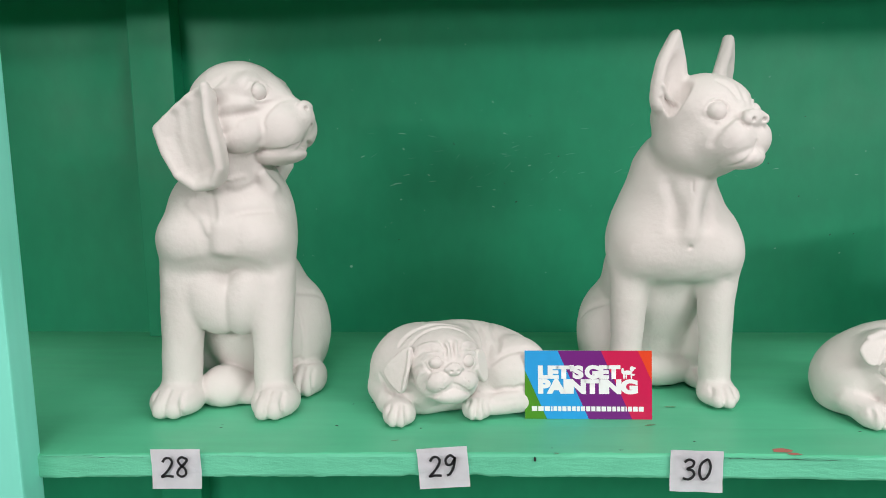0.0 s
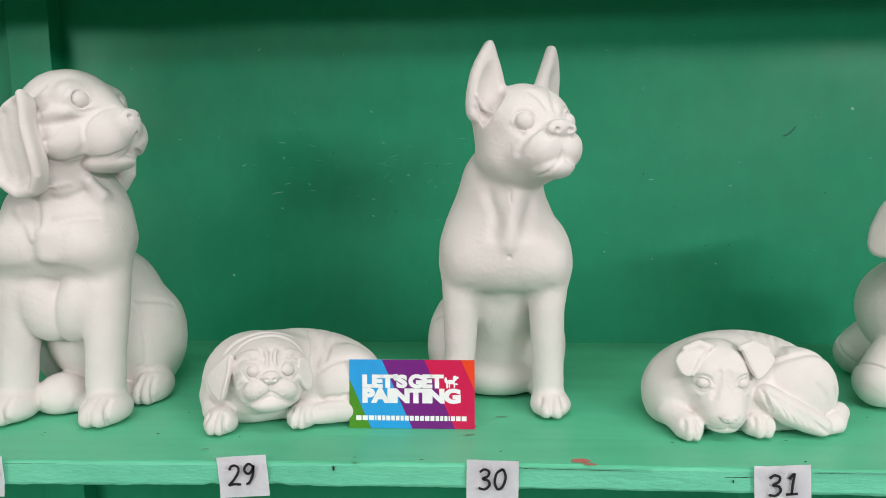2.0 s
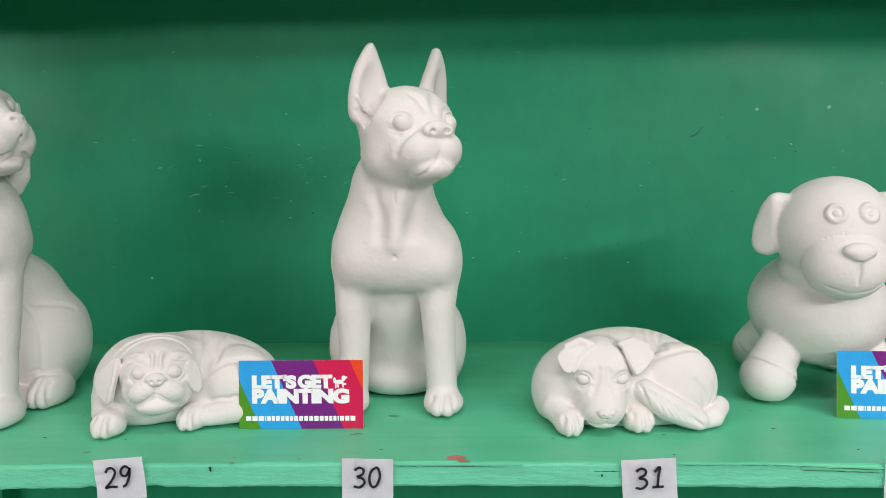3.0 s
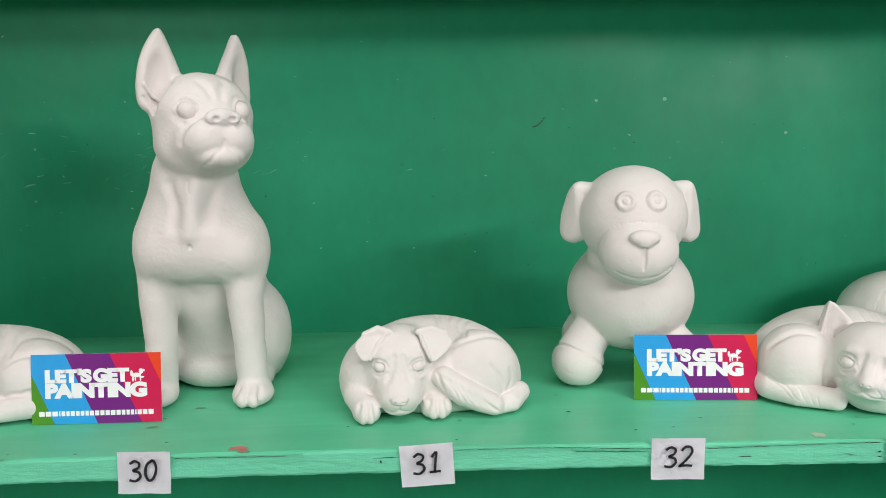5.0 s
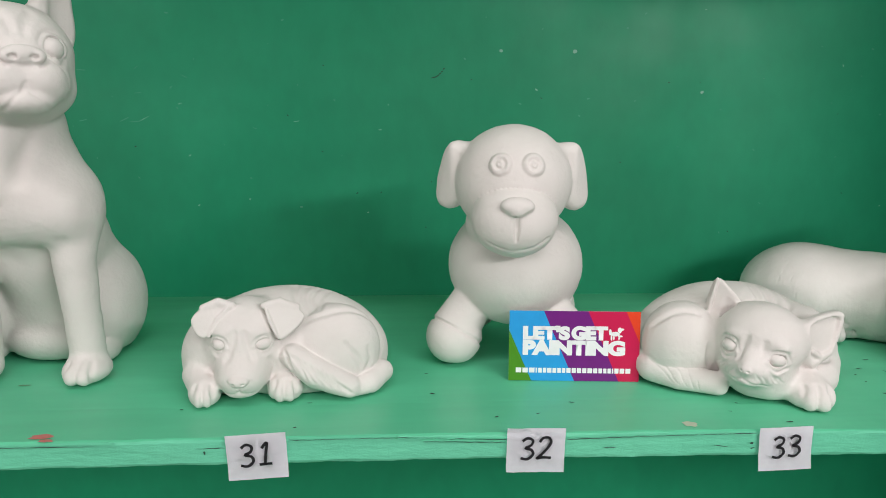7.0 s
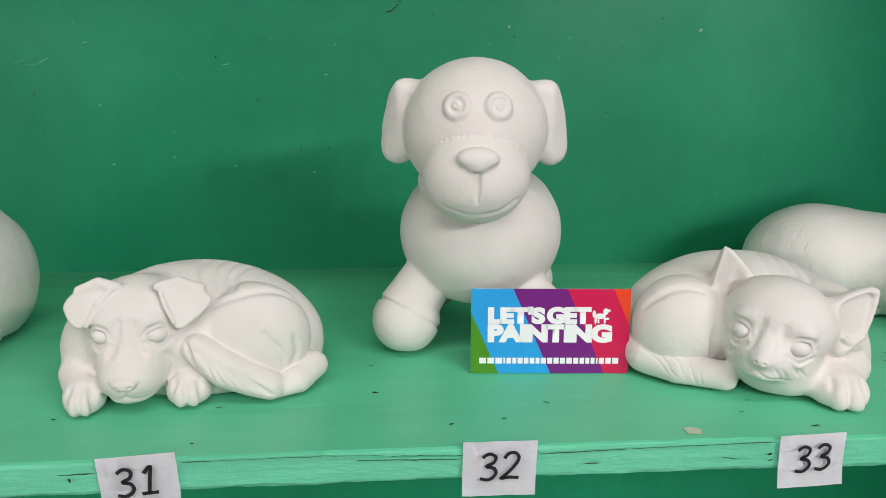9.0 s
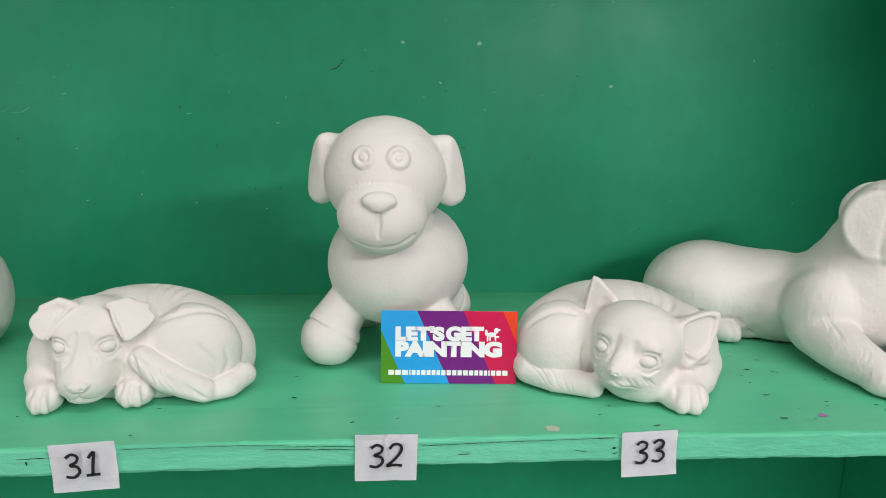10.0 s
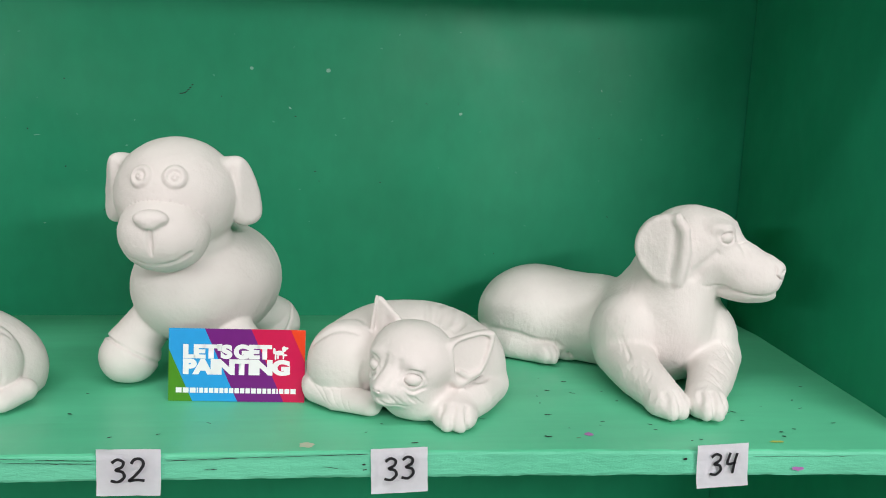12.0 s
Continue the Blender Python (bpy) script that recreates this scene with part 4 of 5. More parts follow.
def toy_dog():
    c = Clay((42, 3.5, -0.5), (58, 26, 17.6), 0.11)
    c.ball((50.0, 14.9, 6.6), (4.9, 6.4, 4.4), (0, 0, -12), k=0.3)
    c.chain([(50.3 + 4.72 * math.sin(i * 0.196), 16.8 - 0.9 * math.sin(i * 0.196), 6.6 + 4.25 * math.cos(i * 0.196), 0.13) for i in range(33)], 0.25, True)
    legs = (((46.6, 12.7, 4.2), (45.25, 11.9, 1.9)), ((51.9, 11.6, 3.8), (52.9, 10.6, 1.9)), ((48.0, 18.6, 4.0), (47.6, 20.0, 1.9)), ((52.2, 18.0, 4.0), (54.0, 20.0, 1.9)))
    for (ax, ay, az), (bx, by, bz) in legs:
        c.chain([(ax, ay, az, 1.55), (bx, by, bz + 0.5, 1.72)], 0.2)
        c.ball((bx, by, bz), (1.98, 1.98, 1.92), k=0.05)
        v = Vector((ax - bx, ay - by, az - bz)).normalized()
        u = v.cross(Vector((0, 0, 1))).normalized()
        w = v.cross(u)
        o = Vector((bx, by, bz)) + v * 0.45
        ring = [o + (u * math.cos(i * 0.35) + w * math.sin(i * 0.35)) * 1.95 for i in range(19)]
        c.chain([(*q, 0.13) for q in ring], 0.08, True)
    at, yaw = (48.95, 11.0, 13.0), -6
    c.base(*at, yaw, 0, 0)
    c.ball((0, 0, 0), (3.9, 3.8, 3.75), k=0.3)
    c.ball((0, 1.0, -3.0), (3.1, 2.9, 2.2), k=0.3)
    c.ball((0, -2.6, -2.15), (2.75, 2.35, 2.45), k=0.06)
    for i in range(23):
        a, lo, hi = (i - 11) * 0.115, 0.0, math.pi / 2
        for _ in range(30):
            f = (lo + hi) / 2
            q = (2.8 * math.sin(a) * math.cos(f), -2.6 - 2.35 * math.sin(f), -2.15 + 2.45 * math.cos(a) * math.cos(f))
            if (q[0] / 3.9) ** 2 + (q[1] / 3.8) ** 2 + (q[2] / 3.75) ** 2 < 1:
                lo = f
            else:
                hi = f
        c.ball(q, (0.06, 0.06, 0.06), k=0.05, carve=True)
    c.ball((0, -4.7, -1.05), (1.05, 0.6, 0.55), k=0.1)
    c.ball((0, -4.8, -1.35), (0.55, 0.45, 0.4), k=0.2)
    c.pair("chain", [(1.0, -4.95, -1.25, 0.09), (0.55, -5.15, -1.65, 0.1), (0, -5.2, -1.85, 0.1)], 0.12, True)
    c.chain([(0, -4.98, -1.8, 0.18), (0, -4.9, -2.6, 0.19), (0, -4.68, -3.2, 0.08)], 0.1, True)
    c.chain([(0.0, -4.3, -4.0, 0.09), (1.2, -4.2, -3.75, 0.12), (2.0, -3.85, -3.2, 0.12)], 0.15, True)
    c.chain([(-1.7, -4.0, -3.5, 0.07), (-0.6, -4.3, -3.9, 0.08), (0.0, -4.3, -4.0, 0.08)], 0.12, True)
    for x in (-1.03, 1.03):
        turn = math.degrees(math.asin(x / 3.9))
        c.base(*at, yaw, 0, 0)
        c.base(*c.world((x, -3.42, 1.35)), yaw + turn, -18, 0)
        c.ball((0, 0.1, 0), (0.75, 0.38, 0.75), k=0.06)
        c.ball((0, -0.32, 0), (0.54, 0.3, 0.54), k=0.03, carve=True)
        c.ball((0, -0.02, 0), (0.27, 0.2, 0.27), k=0.05)
        c.ball((0, -0.24, 0), (0.09, 0.12, 0.09), k=0.04, carve=True)
    c.base(*at, yaw, 0, 0)
    for s in (1, -1):
        c.base(*at, yaw, 0, 0)
        c.base(*c.world((s * 4.1, 0.3, 0.5)), yaw + s * 50, 0, -s * 13)
        c.slab([(-s * 0.5, 2.0), (s * 0.3, 2.2), (s * 0.95, 1.1), (s * 1.25, -1.0), (s * 0.8, -2.4), (-s * 0.6, -2.5), (-s * 1.3, -1.7), (-s * 0.9, 0.2)], 0.55, 0.5, 0.15, bend=0.1)
        c.ball((-s * 0.3, 0.5, 1.6), (0.9, 0.7, 0.6), k=0.3)
    c.base()
    return c.cast("dog_figurine", PLASTER, "white plaster cartoon dog figurine with round head and ball feet")


def chihuahua():
    c = Clay((55.5, 0.6, -0.5), (72.5, 16.5, 8.6), 0.078)
    c.ball((64.0, 10.0, 2.0), (6.4, 4.2, 4.2), k=1.0)
    c.ball((60.1, 8.0, 2.5), (2.7, 2.4, 2.9), (0, -10, 12), k=0.12)
    c.chain([(57.9, 9.6, 1.3, 1.1), (58.1, 7.5, 1.1, 1.0), (59.4, 6.3, 0.9, 0.95), (61.4, 5.3, 0.7, 0.8)], 0.12)
    c.ball((68.3, 8.2, 2.2), (2.2, 2.9, 2.8), k=0.5)
    c.chain([(69.2, 7.0, 1.4, 1.3), (68.0, 5.2, 1.2, 1.25), (66.7, 3.9, 0.9, 1.1)], 0.25)
    paw(c, (66.5, 3.4, 0.75), (1.4, 1.45, 1.1), 3, 0.1, 0.2, -10)
    for i in range(4):
        c.crease([(65.2 + i * 0.6, 7.2, 5.9 - 0.2 * i), (65.3 + i * 0.8, 8.4, 6.3 - 0.25 * i), (65.3 + i * 0.9, 10.4, 6.3 - 0.25 * i)], 0.12, 0.35)
    # head, leaning towards the paw
    at, turn = (63.9, 5.2, 3.25), (-38, 0, 9)
    c.ball((64.7, 5.4, 1.2), (2.5, 2.2, 1.5), k=0.4)
    c.base(*at, *turn)
    c.ball((0, 0.2, 0.55), (2.75, 2.5, 2.25), k=0.6)
    c.ball((0, -0.4, -0.9), (2.3, 2.0, 1.6), k=0.5)
    c.ball((0, -1.75, -0.75), (1.4, 1.35, 1.05), k=0.6)
    c.chain([(0, -1.6, 0.0, 0.75), (0, -2.9, -0.55, 0.5)], 0.4)
    c.ball((0, -2.2, -1.3), (0.95, 0.95, 0.55), k=0.2)
    c.ball((0, -3.2, -0.6), (0.42, 0.3, 0.3), k=0.08)
    c.pair("ball", (0.2, -3.45, -0.62), (0.09, 0.12, 0.06), k=0.05, carve=True)
    c.chain([(0, -3.45, -0.85, 0.07), (0, -3.3, -1.2, 0.07)], 0.1, True)
    c.crease([(0, -3.2, -1.2), (0.5, -2.9, -1.45), (1.0, -2.4, -1.6), (1.3, -1.9, -1.65)], 0.06, 0.12, True, (1, -1))
    c.pair("ball", (1.2, -1.65, 1.0), (0.7, 0.5, 0.4), (0, 15, 0), k=0.3)
    c.crease([(0.5, -2.7, -0.2), (0.6, -2.35, 0.5), (0.5, -2.2, 1.0)], 0.02, 0.4, True, (1, -1))
    c.crease([(0.9, -2.4, -0.3), (1.2, -2.1, -0.8), (1.6, -1.7, -1.1)], 0.04, 0.3, True, (1, -1))
    for i in range(5):
        c.crease([(0.5 + 0.28 * i, -2.85 + 0.27 * i, -0.75 - 0.04 * i), (0.7 + 0.28 * i, -2.65 + 0.27 * i, -1.0 - 0.04 * i), (0.85 + 0.28 * i, -2.4 + 0.27 * i, -1.3)], 0.03, 0.1, True, (1, -1))
    for s in (1, -1):
        head_spot(c, at, turn, (s * 1.45, -1.92, 0.1), s * 33)
        eye(c, 0.5, 0.1, 0.95)
        c.crease([(-0.8, 0, 0.0), (-0.35, -0.1, 0.55), (0.35, -0.1, 0.6), (0.85, 0, 0.0)], 0.09, 0.12)
        c.crease([(-0.6, 0, -0.42), (0.1, -0.1, -0.68), (0.85, 0, -0.4)], 0.1, 0.14)
        c.crease([(-0.5, 0, -0.6), (0.1, -0.1, -0.82), (0.8, 0, -0.55)], 0.05, 0.12, False)
    # big thin ears, one up, one out to the side
    c.base(62.6, 7.2, 5.2, -18, 6, 0)
    c.slab([(-0.75, 2.25), (-1.15, 1.0), (-1.3, -1.0), (1.7, -1.1), (1.4, -0.1), (0.3, 1.2)], 0.2, 0.17, 0.15, bend=0.2)
    c.ball((0.15, -0.6, -0.1), (0.65, 0.55, 1.3), (0, -12, 0), k=0.12, carve=True)
    c.chain([(-1.2, -0.1, -1.0, 0.13), (-1.0, -0.15, 0.6, 0.13), (-0.75, -0.1, 2.0, 0.1)], 0.12)
    side = [(-1.7, 1.0), (-0.5, 1.5), (1.65, 1.65), (1.45, 0.65), (0.75, -1.0), (-0.65, -1.8), (-1.4, -1.65), (-1.6, -0.3)]
    c.base(67.6, 4.6, 4.0, 16, -6, 0)
    c.slab(side, 0.42, 0.28, 0.5)
    c.base(67.55, 4.12, 4.05, 16, -10, 0)
    c.slab([(u * 0.78 + 0.05, v * 0.78 + 0.05) for u, v in side], 0.24, 0.12, 0.2, True)
    c.base(67.6, 4.2, 4.0, 16, -6, 0)
    c.chain([(-0.95, 0.05, -0.7, 0.16), (-0.3, 0.1, -1.1, 0.2), (0.35, 0.05, -0.9, 0.16)], 0.15)
    c.base()
    # fur strokes on haunch and hind foot, loose skin of the nape
    for i in range(8):
        c.crease([(57.6 + 0.5 * i, 7.0 - 0.12 * i, 1.8 - 0.12 * i), (58.3 + 0.5 * i, 6.3 - 0.12 * i, 1.3 - 0.1 * i), (58.7 + 0.5 * i, 5.8 - 0.1 * i, 0.8 - 0.06 * i)], 0.022, 0.08)
    c.crease([(57.8, 7.4, 4.0), (58.3, 7.0, 4.8), (59.4, 6.8, 5.3), (60.6, 6.6, 5.2)], 0.05, 0.4)
    c.crease([(61.4, 6.0, 1.2), (61.0, 5.6, 2.2), (61.0, 5.8, 3.2)], 0.16, 0.2)
    c.crease([(63.4, 7.4, 5.9), (64.6, 7.4, 6.2), (66.0, 7.2, 5.8)], 0.12, 0.25)
    c.crease([(67.2, 4.2, 2.3), (68.0, 4.4, 2.5), (69.0, 5.2, 2.6)], 0.1, 0.2)
    return c.cast("dog_figurine", PLASTER, "small white plaster chihuahua figurine curled asleep with large ears")


def labrador():
    c = Clay((68.5, 0.8, -0.6), (93, 27, 14), 0.115)
    c.ball((75.6, 19.8, 2.8), (5.0, 4.8, 4.2), (0, 0, -35), k=1.3)
    c.ball((79.6, 17.2, 3.0), (5.6, 4.0, 3.75), (0, 0, -40), k=1.2)
    c.ball((83.1, 12.6, 4.0), (4.6, 4.6, 4.4), k=1.2)
    c.ball((83.5, 11.8, 7.2), (3.0, 3.0, 3.6), k=1.3)
    c.chain([(71.6, 19.0, 1.2, 1.35), (73.0, 16.9, 1.1, 1.3), (74.9, 15.6, 0.8, 1.0)], 0.2)
    paw(c, (75.2, 15.3, 0.78), (1.1, 1.3, 0.95), 2, 0.12, 0.2, 25)
    c.chain([(75.6, 17.6, 1.3, 1.3), (76.8, 16.4, 0.8, 0.9)], 0.2)
    paw(c, (77.1, 16.0, 0.75), (0.9, 1.0, 0.85), 2, 0.12, 0.15, 25)
    # shoulders and stretched forelegs
    c.ball((79.6, 11.0, 3.6), (2.1, 2.6, 3.0), (18, 0, 10), k=0.5)
    c.ball((86.2, 10.8, 3.2), (1.9, 2.4, 2.8), (18, 0, -10), k=0.5)
    c.chain([(79.5, 10.4, 2.4, 1.95), (79.7, 7.4, 1.7, 1.6), (80.2, 4.9, 1.15, 1.25)], 0.35)
    c.chain([(86.2, 9.8, 2.2, 1.8), (84.4, 6.8, 1.6, 1.5), (83.0, 4.8, 1.15, 1.2)], 0.35)
    for x, y, a in ((80.3, 4.6, 10), (82.85, 4.35, -6)):
        paw(c, (x, y, 0.92), (1.35, 1.65, 1.2), 3, 0.13, 0.15, a)
    c.ball((83.2, 9.3, 5.4), (1.5, 1.5, 3.0), k=1.3)
    at, turn = (84.0, 10.5, 10.35), (55, 0, 0)
    c.base(*at, *turn)
    c.ball((0, 0, 0.0), (2.85, 3.05, 2.75), k=0.6)
    c.ball((0, 0.6, -2.0), (2.6, 2.8, 2.5), k=1.0)
    c.chain([(0, -1.6, -0.7, 2.2), (0, -3.4, -1.35, 1.8), (0, -4.7, -1.65, 1.5)], 0.6)
    c.pair("ball", (0.65, -4.2, -2.1), (1.05, 1.8, 1.15), k=0.3)
    c.ball((0, -3.7, -3.0), (1.2, 2.1, 0.75), k=0.25)
    c.ball((0, -5.75, -1.25), (0.8, 0.5, 0.62), k=0.15)
    c.pair("ball", (0.42, -6.18, -1.3), (0.2, 0.22, 0.17), k=0.1, carve=True)
    c.pair("chain", [(0.8, -5.7, -0.95, 0.08), (0.95, -5.75, -1.5, 0.09), (0.55, -6.0, -1.85, 0.08)], 0.12, True)
    c.chain([(0, -6.2, -1.6, 0.1), (0, -6.0, -2.3, 0.1)], 0.15, True)
    c.crease([(0.4, -5.8, -2.6), (1.0, -5.0, -2.85), (1.5, -3.8, -3.0), (1.9, -2.5, -2.95), (2.2, -1.4, -2.5)], 0.1, 0.16, True, (1, -1))
    c.ball((0, -1.5, 0.7), (2.3, 1.75, 1.65), k=0.5)
    c.pair("ball", (1.5, -1.95, 1.4), (0.9, 0.95, 0.5), k=0.35)
    c.crease([(0.9, -2.9, 0.9), (0.9, -3.4, 0.2), (1.2, -3.9, -0.6)], 0.08, 0.5, True, (1, -1))
    c.crease([(2.0, -1.9, -0.2), (2.3, -1.2, -1.1), (2.3, -0.7, -2.0)], 0.08, 0.5, True, (1, -1))
    for s in (1, -1):
        head_spot(c, at, turn, (s * 1.85, -2.62, 0.85), s * 40, -5)
        eye(c, 0.5, 0.14)
        c.ball((0, -0.45, 0), 0.14, k=0.04, carve=True)
        c.crease([(-s * 0.6, -0.1, -0.15), (-s * 1.2, 0.1, -0.35), (-s * 1.9, 0.3, -0.35)], 0.07, 0.14)
        c.crease([(-0.75, 0, 0.1), (-0.3, -0.1, 0.6), (0.4, -0.1, 0.6), (0.8, 0, 0.1)], 0.07, 0.14)
        c.base(*at, 55, 0, 0)
        c.base(*c.world((s * 2.75, 1.0, -0.1)), 145, s * 6, 0)
        flap = [(-1.0, 2.2), (0.2, 2.5), (1.7, 1.6), (2.3, 0.2), (1.8, -1.4), (0.8, -2.4), (-0.4, -2.6), (-1.1, -2.2), (-1.2, -0.4)]
        c.slab(flap, 0.42, 0.36, 0.5, bend=-0.07 * s)
        c.ball((0.6, s * 0.3, 0.0), (1.7, 0.75, 2.1), k=0.5)
        c.chain([(-0.6, -s * 0.25, 2.2, 0.28), (-1.1, -s * 0.35, 1.4, 0.34), (-1.2, -s * 0.35, 0.0, 0.32), (-1.05, -s * 0.35, -1.4, 0.3), (-0.85, -s * 0.3, -2.2, 0.26)], 0.35)
        c.chain([(-0.4, -s * 0.62, 1.4, 0.16), (-0.45, -s * 0.65, -0.2, 0.22), (-0.25, -s * 0.6, -1.9, 0.14)], 0.25, True)
    c.base()
    # short strokes of fur along muzzle, forelegs and rump
    rnd = random.Random(11)
    for i in range(46):
        a = rnd.random()
        if i % 3 == 0:
            x, y, z = 71.6 + 5.5 * a, 17.2 - 0.6 * a + rnd.uniform(-1, 1), rnd.uniform(2.2, 5.5)
            c.crease([(x, y, z), (x - 0.25, y - 0.15, z - 0.5), (x - 0.35, y - 0.2, z - 1.0)], 0.024, 0.08)
        else:
            x, z = (78.6 + 2.0 * a, 3.9 - 2.6 * a) if i % 3 == 1 else (86.0 - 2.6 * a, 3.4 - 2.0 * a)
            y = 8.8 - 4.0 * a
            x += rnd.uniform(-0.7, 0.7)
            c.crease([(x, y, z + 0.5), (x + 0.1, y - 0.35, z + 0.15), (x + 0.1, y - 0.6, z - 0.3)], 0.045, 0.1)
    c.crease([(71.2, 17.4, 2.3), (72.8, 15.8, 2.3), (75.0, 15.4, 1.9), (76.6, 15.6, 2.2)], 0.12, 0.25)
    return c.cast("dog_figurine", FUR_PLASTER, "white plaster labrador figurine lying down with combed fur texture")


for make in (beagle, pug, terrier, jack_russell, toy_dog, chihuahua, labrador):
    make()

# ---- numbered paper labels ----
STROKES = {
    "2": [[(0.08, 0.78), (0.25, 0.97), (0.55, 0.98), (0.72, 0.80), (0.62, 0.55), (0.30, 0.22), (0.05, 0.03), (0.40, 0.07), (0.85, 0.04)]],
    "3": [[(0.08, 0.86), (0.35, 1.0), (0.66, 0.90), (0.62, 0.68), (0.32, 0.54), (0.66, 0.46), (0.78, 0.24), (0.50, 0.03), (0.10, 0.08)]],
    "8": [[(0.62, 0.92), (0.35, 1.0), (0.12, 0.82), (0.30, 0.60), (0.62, 0.38), (0.66, 0.12), (0.36, 0.0), (0.10, 0.16), (0.24, 0.42), (0.56, 0.66), (0.72, 0.86), (0.60, 0.95)]],
    "9": [[(0.70, 0.86), (0.40, 1.0), (0.12, 0.80), (0.20, 0.56), (0.48, 0.54), (0.70, 0.80), (0.72, 0.88), (0.66, 0.45), (0.42, 0.08), (0.20, 0.0)]],
    "0": [[(0.50, 1.0), (0.16, 0.78), (0.10, 0.35), (0.32, 0.02), (0.62, 0.14), (0.76, 0.58), (0.60, 0.94), (0.44, 0.98)]],
    "1": [[(0.22, 0.76), (0.50, 1.0), (0.46, 0.5), (0.44, 0.04)], [(0.12, 0.03), (0.82, 0.05)]],
    "4": [[(0.28, 1.0), (0.18, 0.48), (0.74, 0.52)], [(0.72, 0.96), (0.62, 0.5), (0.58, 0.0)]],
}


def smooth_line(pts, n=6):
    out = []
    for i in range(len(pts) - 1):
        p0, p1, p2, p3 = (Vector((*pts[max(0, min(len(pts) - 1, i + j))], 0)) for j in (-1, 0, 1, 2))
        for s in range(n):
            t = s / n
            out.append(0.5 * ((2 * p1) + (p2 - p0) * t + (2 * p0 - 5 * p1 + 4 * p2 - p3) * t * t + (3 * p1 - p0 - 3 * p2 + p3) * t ** 3))
    out.append(Vector((*pts[-1], 0)))
    return out


def marker_stroke(bm, pts, half, y):
    """A flat inked line in the plane y, widened and narrowed as a pen does."""
    prev = None
    for i, p in enumerate(pts):
        d = (pts[min(i + 1, len(pts) - 1)] - pts[max(i - 1, 0)]).normalized()
        nrm = Vector((-d.y, d.x, 0)) * half * (1 + 0.18 * noise.noise(p * 420))
        row = [bm.verts.new((q.x, y, q.y)) for q in (p + nrm, p - nrm)]
        if prev:
            bm.faces.new((prev[0], prev[1], row[1], row[0]))
        prev = row


def number_label(digits, x, z, w, h, tilt, dx=0.0):
    """Paper label stuck on the shelf's front edge, its lower part hanging free; x, z: the middle of its top edge."""
    bm = bmesh.new()
    nx, nz = 8, 8
    grid = {}
    for i in range(nx + 1):
        for j in range(nz + 1):
            u, v = i / nx - 0.5, j / nz
            curl = 0.0016 * max(0, v - 0.55) ** 2 * 4 + 0.0005 * noise.noise((u * 3 + x * 50, v * 3, 2.0))
            edge = 0.0002 * noise.noise((i * 1.7 + x * 90, j * 1.3, 7.0)) if i in (0, nx) or j in (0, nz) else 0
            grid[i, j] = bm.verts.new((u * w + edge, -curl, -v * h + edge))
    for i in range(nx):
        for j in range(nz):
            bm.faces.new((grid[i, j], grid[i, j + 1], grid[i + 1, j + 1], grid[i + 1, j]))
    bmesh.ops.solidify(bm, geom=bm.faces[:], thickness=0.00025)
    bmesh.ops.recalc_face_normals(bm, faces=bm.faces[:])
    thing = tagged(new("number_label"), "white paper label with a handwritten black number", "label", "number labels on the shelf edge")
    thing.matrix_world = pose(x, front(x) - 0.0018, z, 0, tilt, 0)
    part("paper", bm, PAPER, thing)
    dw, dh = w * 0.30, h * 0.50
    for n, ch in enumerate(digits):
        bm = bmesh.new()
        ox = -w * 0.30 + n * w * 0.30 + dx
        oz = -h * 0.70 + n * h * 0.02
        for line in STROKES[ch]:
            pts = [Vector((ox + p.x * dw + p.y * dw * 0.12, oz + p.y * dh, 0)) for p in smooth_line(line)]
            marker_stroke(bm, pts, 0.00078, -0.0016)
        part("digit", bm, INK, thing)


for text, x0, x1, z, tilt in (("28", -0.167, -0.135, 1.2545, -1.0), ("29", 0.0, 0.031, 1.2565, -4.5), ("30", 0.153, 0.184, 1.256, 1.0), ("31", 0.3195, 0.3515, 1.2560, -3.0),
                              ("32", 0.4715, 0.504, 1.2562, 1.0), ("33", 0.614, 0.645, 1.2545, -1.5), ("34", 0.799, 0.830, 1.2545, -2.0)):
    number_label(text, (x0 + x1) / 2, z, x1 - x0, 0.0255, tilt)

# ---- business cards ----


def clip(poly, a, b, c):
    """The part of a polygon where a*x + b*y <= c."""
    out = []
    for p, q in zip(poly, poly[1:] + poly[:1]):
        dp, dq = a * p[0] + b * p[1] - c, a * q[0] + b * q[1] - c
        if dp <= 0:
            out.append(p)
        if (dp < 0) != (dq < 0) and dp != dq:
            t = dp / (dp - dq)
            out.append((p[0] + t * (q[0] - p[0]), p[1] + t * (q[1] - p[1])))
    return out


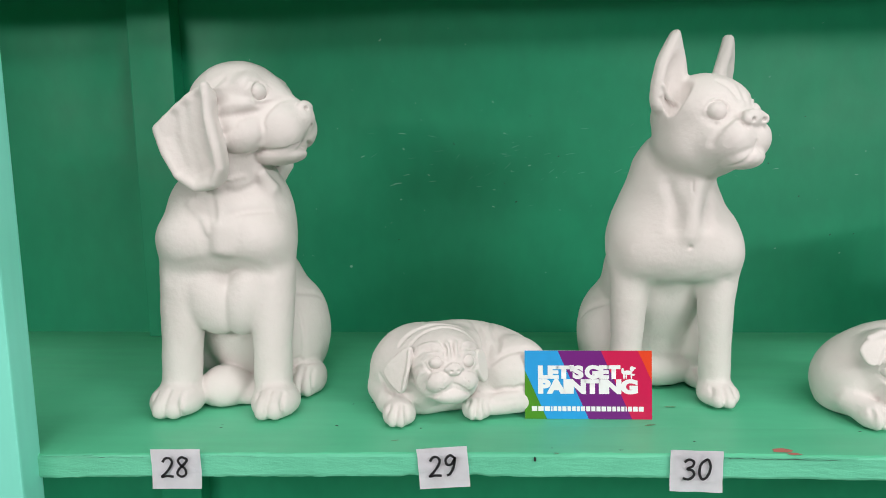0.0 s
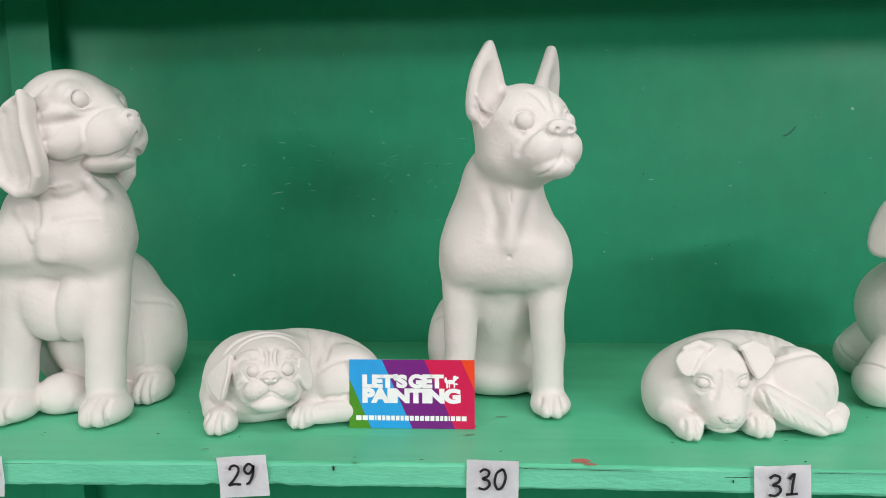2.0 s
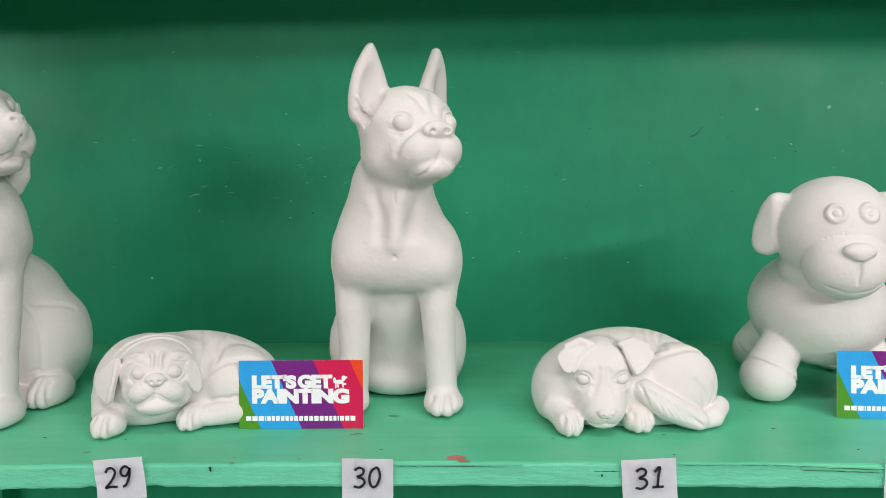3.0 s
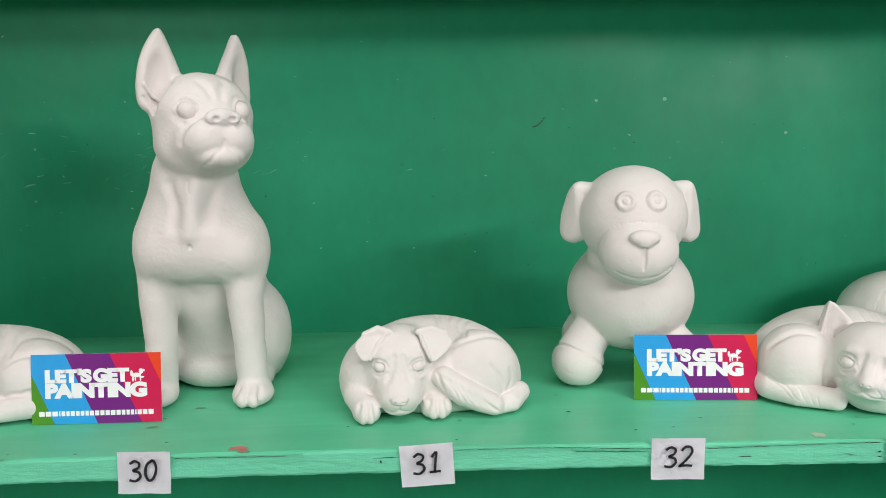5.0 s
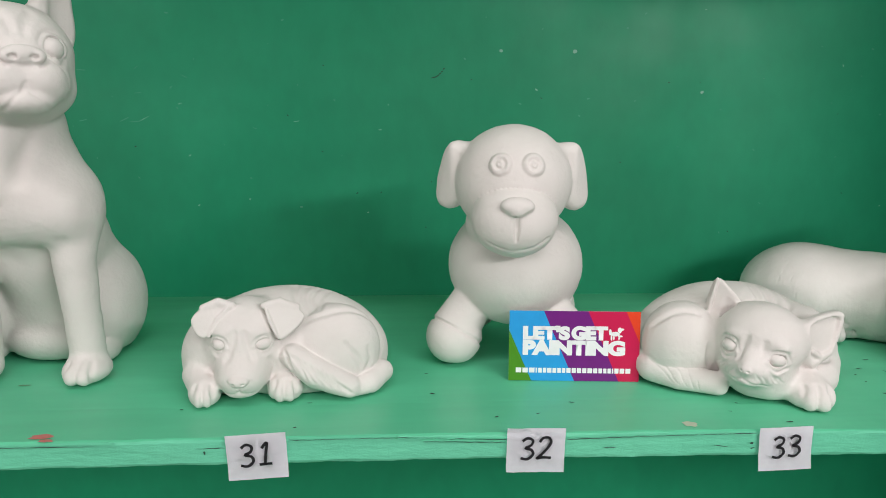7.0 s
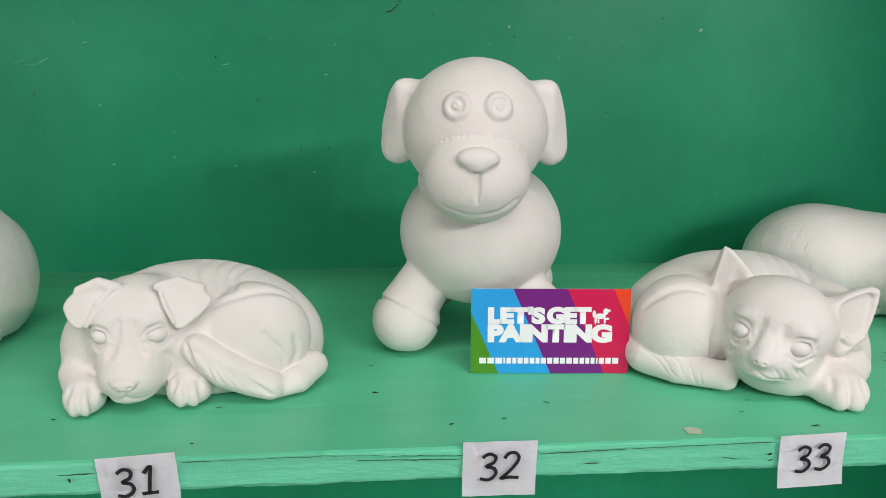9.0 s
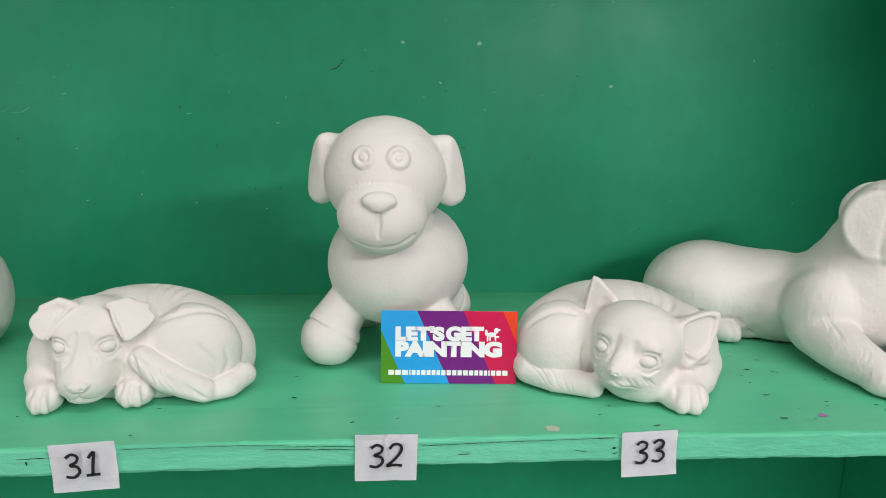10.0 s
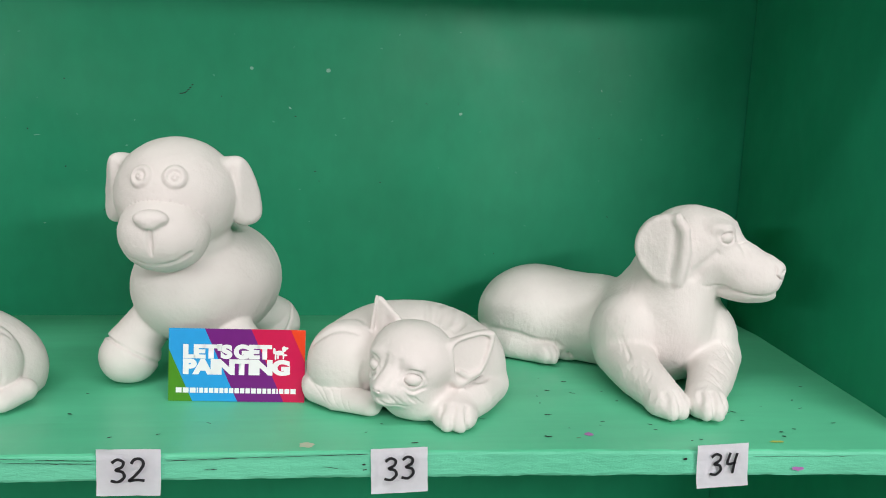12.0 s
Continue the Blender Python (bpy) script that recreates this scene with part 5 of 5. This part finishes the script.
def business_card(x0, y0, x1, y1, height, lean):
    w, h = math.hypot(x1 - x0, y1 - y0), height
    thing = tagged(new("business_card"), "colourful striped business card standing upright on the shelf", "card", "business cards on the shelf")
    thing.matrix_world = pose(x0, y0, TOP + 0.0003, -lean, 0, math.degrees(math.atan2(y1 - y0, x1 - x0)))
    part("card_stock", box((0, 0, 0), (w, 0.0004, h)), CARD_WHITE, thing)
    slope = 0.42 * w / h * 0.58
    cuts = [-9, 0.175, 0.505, 0.845, 1.135, 9]
    for i, tone in enumerate(("green", "blue", "purple", "crimson", "orange")):
        poly = [(0, 0), (w, 0), (w, h), (0, h)]
        poly = clip(poly, -1, -slope, -cuts[i] * w)
        poly = clip(poly, 1, slope, cuts[i + 1] * w)
        if len(poly) > 2:
            bm = bmesh.new()
            bm.faces.new([bm.verts.new((px, -0.00006, pz)) for px, pz in poly])
            part("printed_stripe", bm, STRIPES[tone], thing, tone + " printed stripe")

    def bars(widths, u0, u1, v0, v1, gap):
        scale = (u1 - u0) / (sum(widths) + gap * (len(widths) - 1))
        u = u0
        for wd in widths:
            if wd > 0.15:
                bm = bmesh.new()
                a, b, c, d = u * w, (u + wd * scale) * w, v0 * h, v1 * h
                bm.faces.new([bm.verts.new((p, -0.00012, q)) for p, q in ((a, c), (b, c), (b, d), (a, d))])
                part("print_bar", bm, CARD_WHITE, thing)
            u += (wd + gap) * scale

    def words(text, u0, u1, v0, v1, proud):
        font = bpy.data.curves.new("lettering", "FONT")
        font.body, font.offset, font.space_character = text, 0.07, 0.96
        probe = bpy.data.objects.new("lettering", font)
        scene.collection.objects.link(probe)
        me = bpy.data.meshes.new_from_object(probe.evaluated_get(bpy.context.evaluated_depsgraph_get()))
        bpy.data.objects.remove(probe)
        xs, ys = [q.co.x for q in me.vertices], [q.co.y for q in me.vertices]
        sx, sy = (u1 - u0) * w / (max(xs) - min(xs)), (v1 - v0) * h / (max(ys) - min(ys))
        x0, y0 = min(xs), min(ys)
        for q in me.vertices:
            q.co = (u0 * w + (q.co.x - x0) * sx, -0.00012 - proud, v0 * h + (q.co.y - y0) * sy)
        me.materials.clear()
        me.materials.append(CARD_WHITE)
        ob = new("lettering", me)
        ob.parent = thing

    words("LET'S", 0.105, 0.465, 0.585, 0.79, 0.00004)
    words("GET", 0.475, 0.755, 0.585, 0.79, 0.00004)
    words("PAINTING", 0.105, 0.89, 0.365, 0.585, 0.0)
    bars([1.2, 1.2, 1.2, 0.3, 0.8, 0.7, 0.9, 0.8, 0.8, 0.7, 0.9, 0.9, 0.9, 0.9, 1, 0.9, 0.8, 0.7, 0.7, 0.3, 0.9, 1, 1.1], 0.055, 0.935, 0.115, 0.185, 0.24)
    bm = bmesh.new()
    for cx, cz, rx, rz in ((0.81, 0.68, 0.036, 0.034), (0.845, 0.735, 0.017, 0.040), (0.864, 0.745, 0.012, 0.016), (0.772, 0.705, 0.011, 0.045), (0.782, 0.63, 0.007, 0.048), (0.80, 0.625, 0.006, 0.035), (0.85, 0.65, 0.020, 0.014), (0.84, 0.625, 0.006, 0.035)):
        ring = [bm.verts.new(((cx + rx * math.cos(a)) * w, -0.00012 - cx * 0.00002 - cz * 0.00003, (cz + rz * math.sin(a)) * h)) for a in [i * math.tau / 10 for i in range(10)]]
        bm.faces.new(ring)
    part("emblem", bm, CARD_WHITE, thing)


business_card(0.069, 0.0625, 0.156, 0.0632, 0.0475, 7)
business_card(0.486, 0.0832, 0.5725, 0.0765, 0.0470, 7)
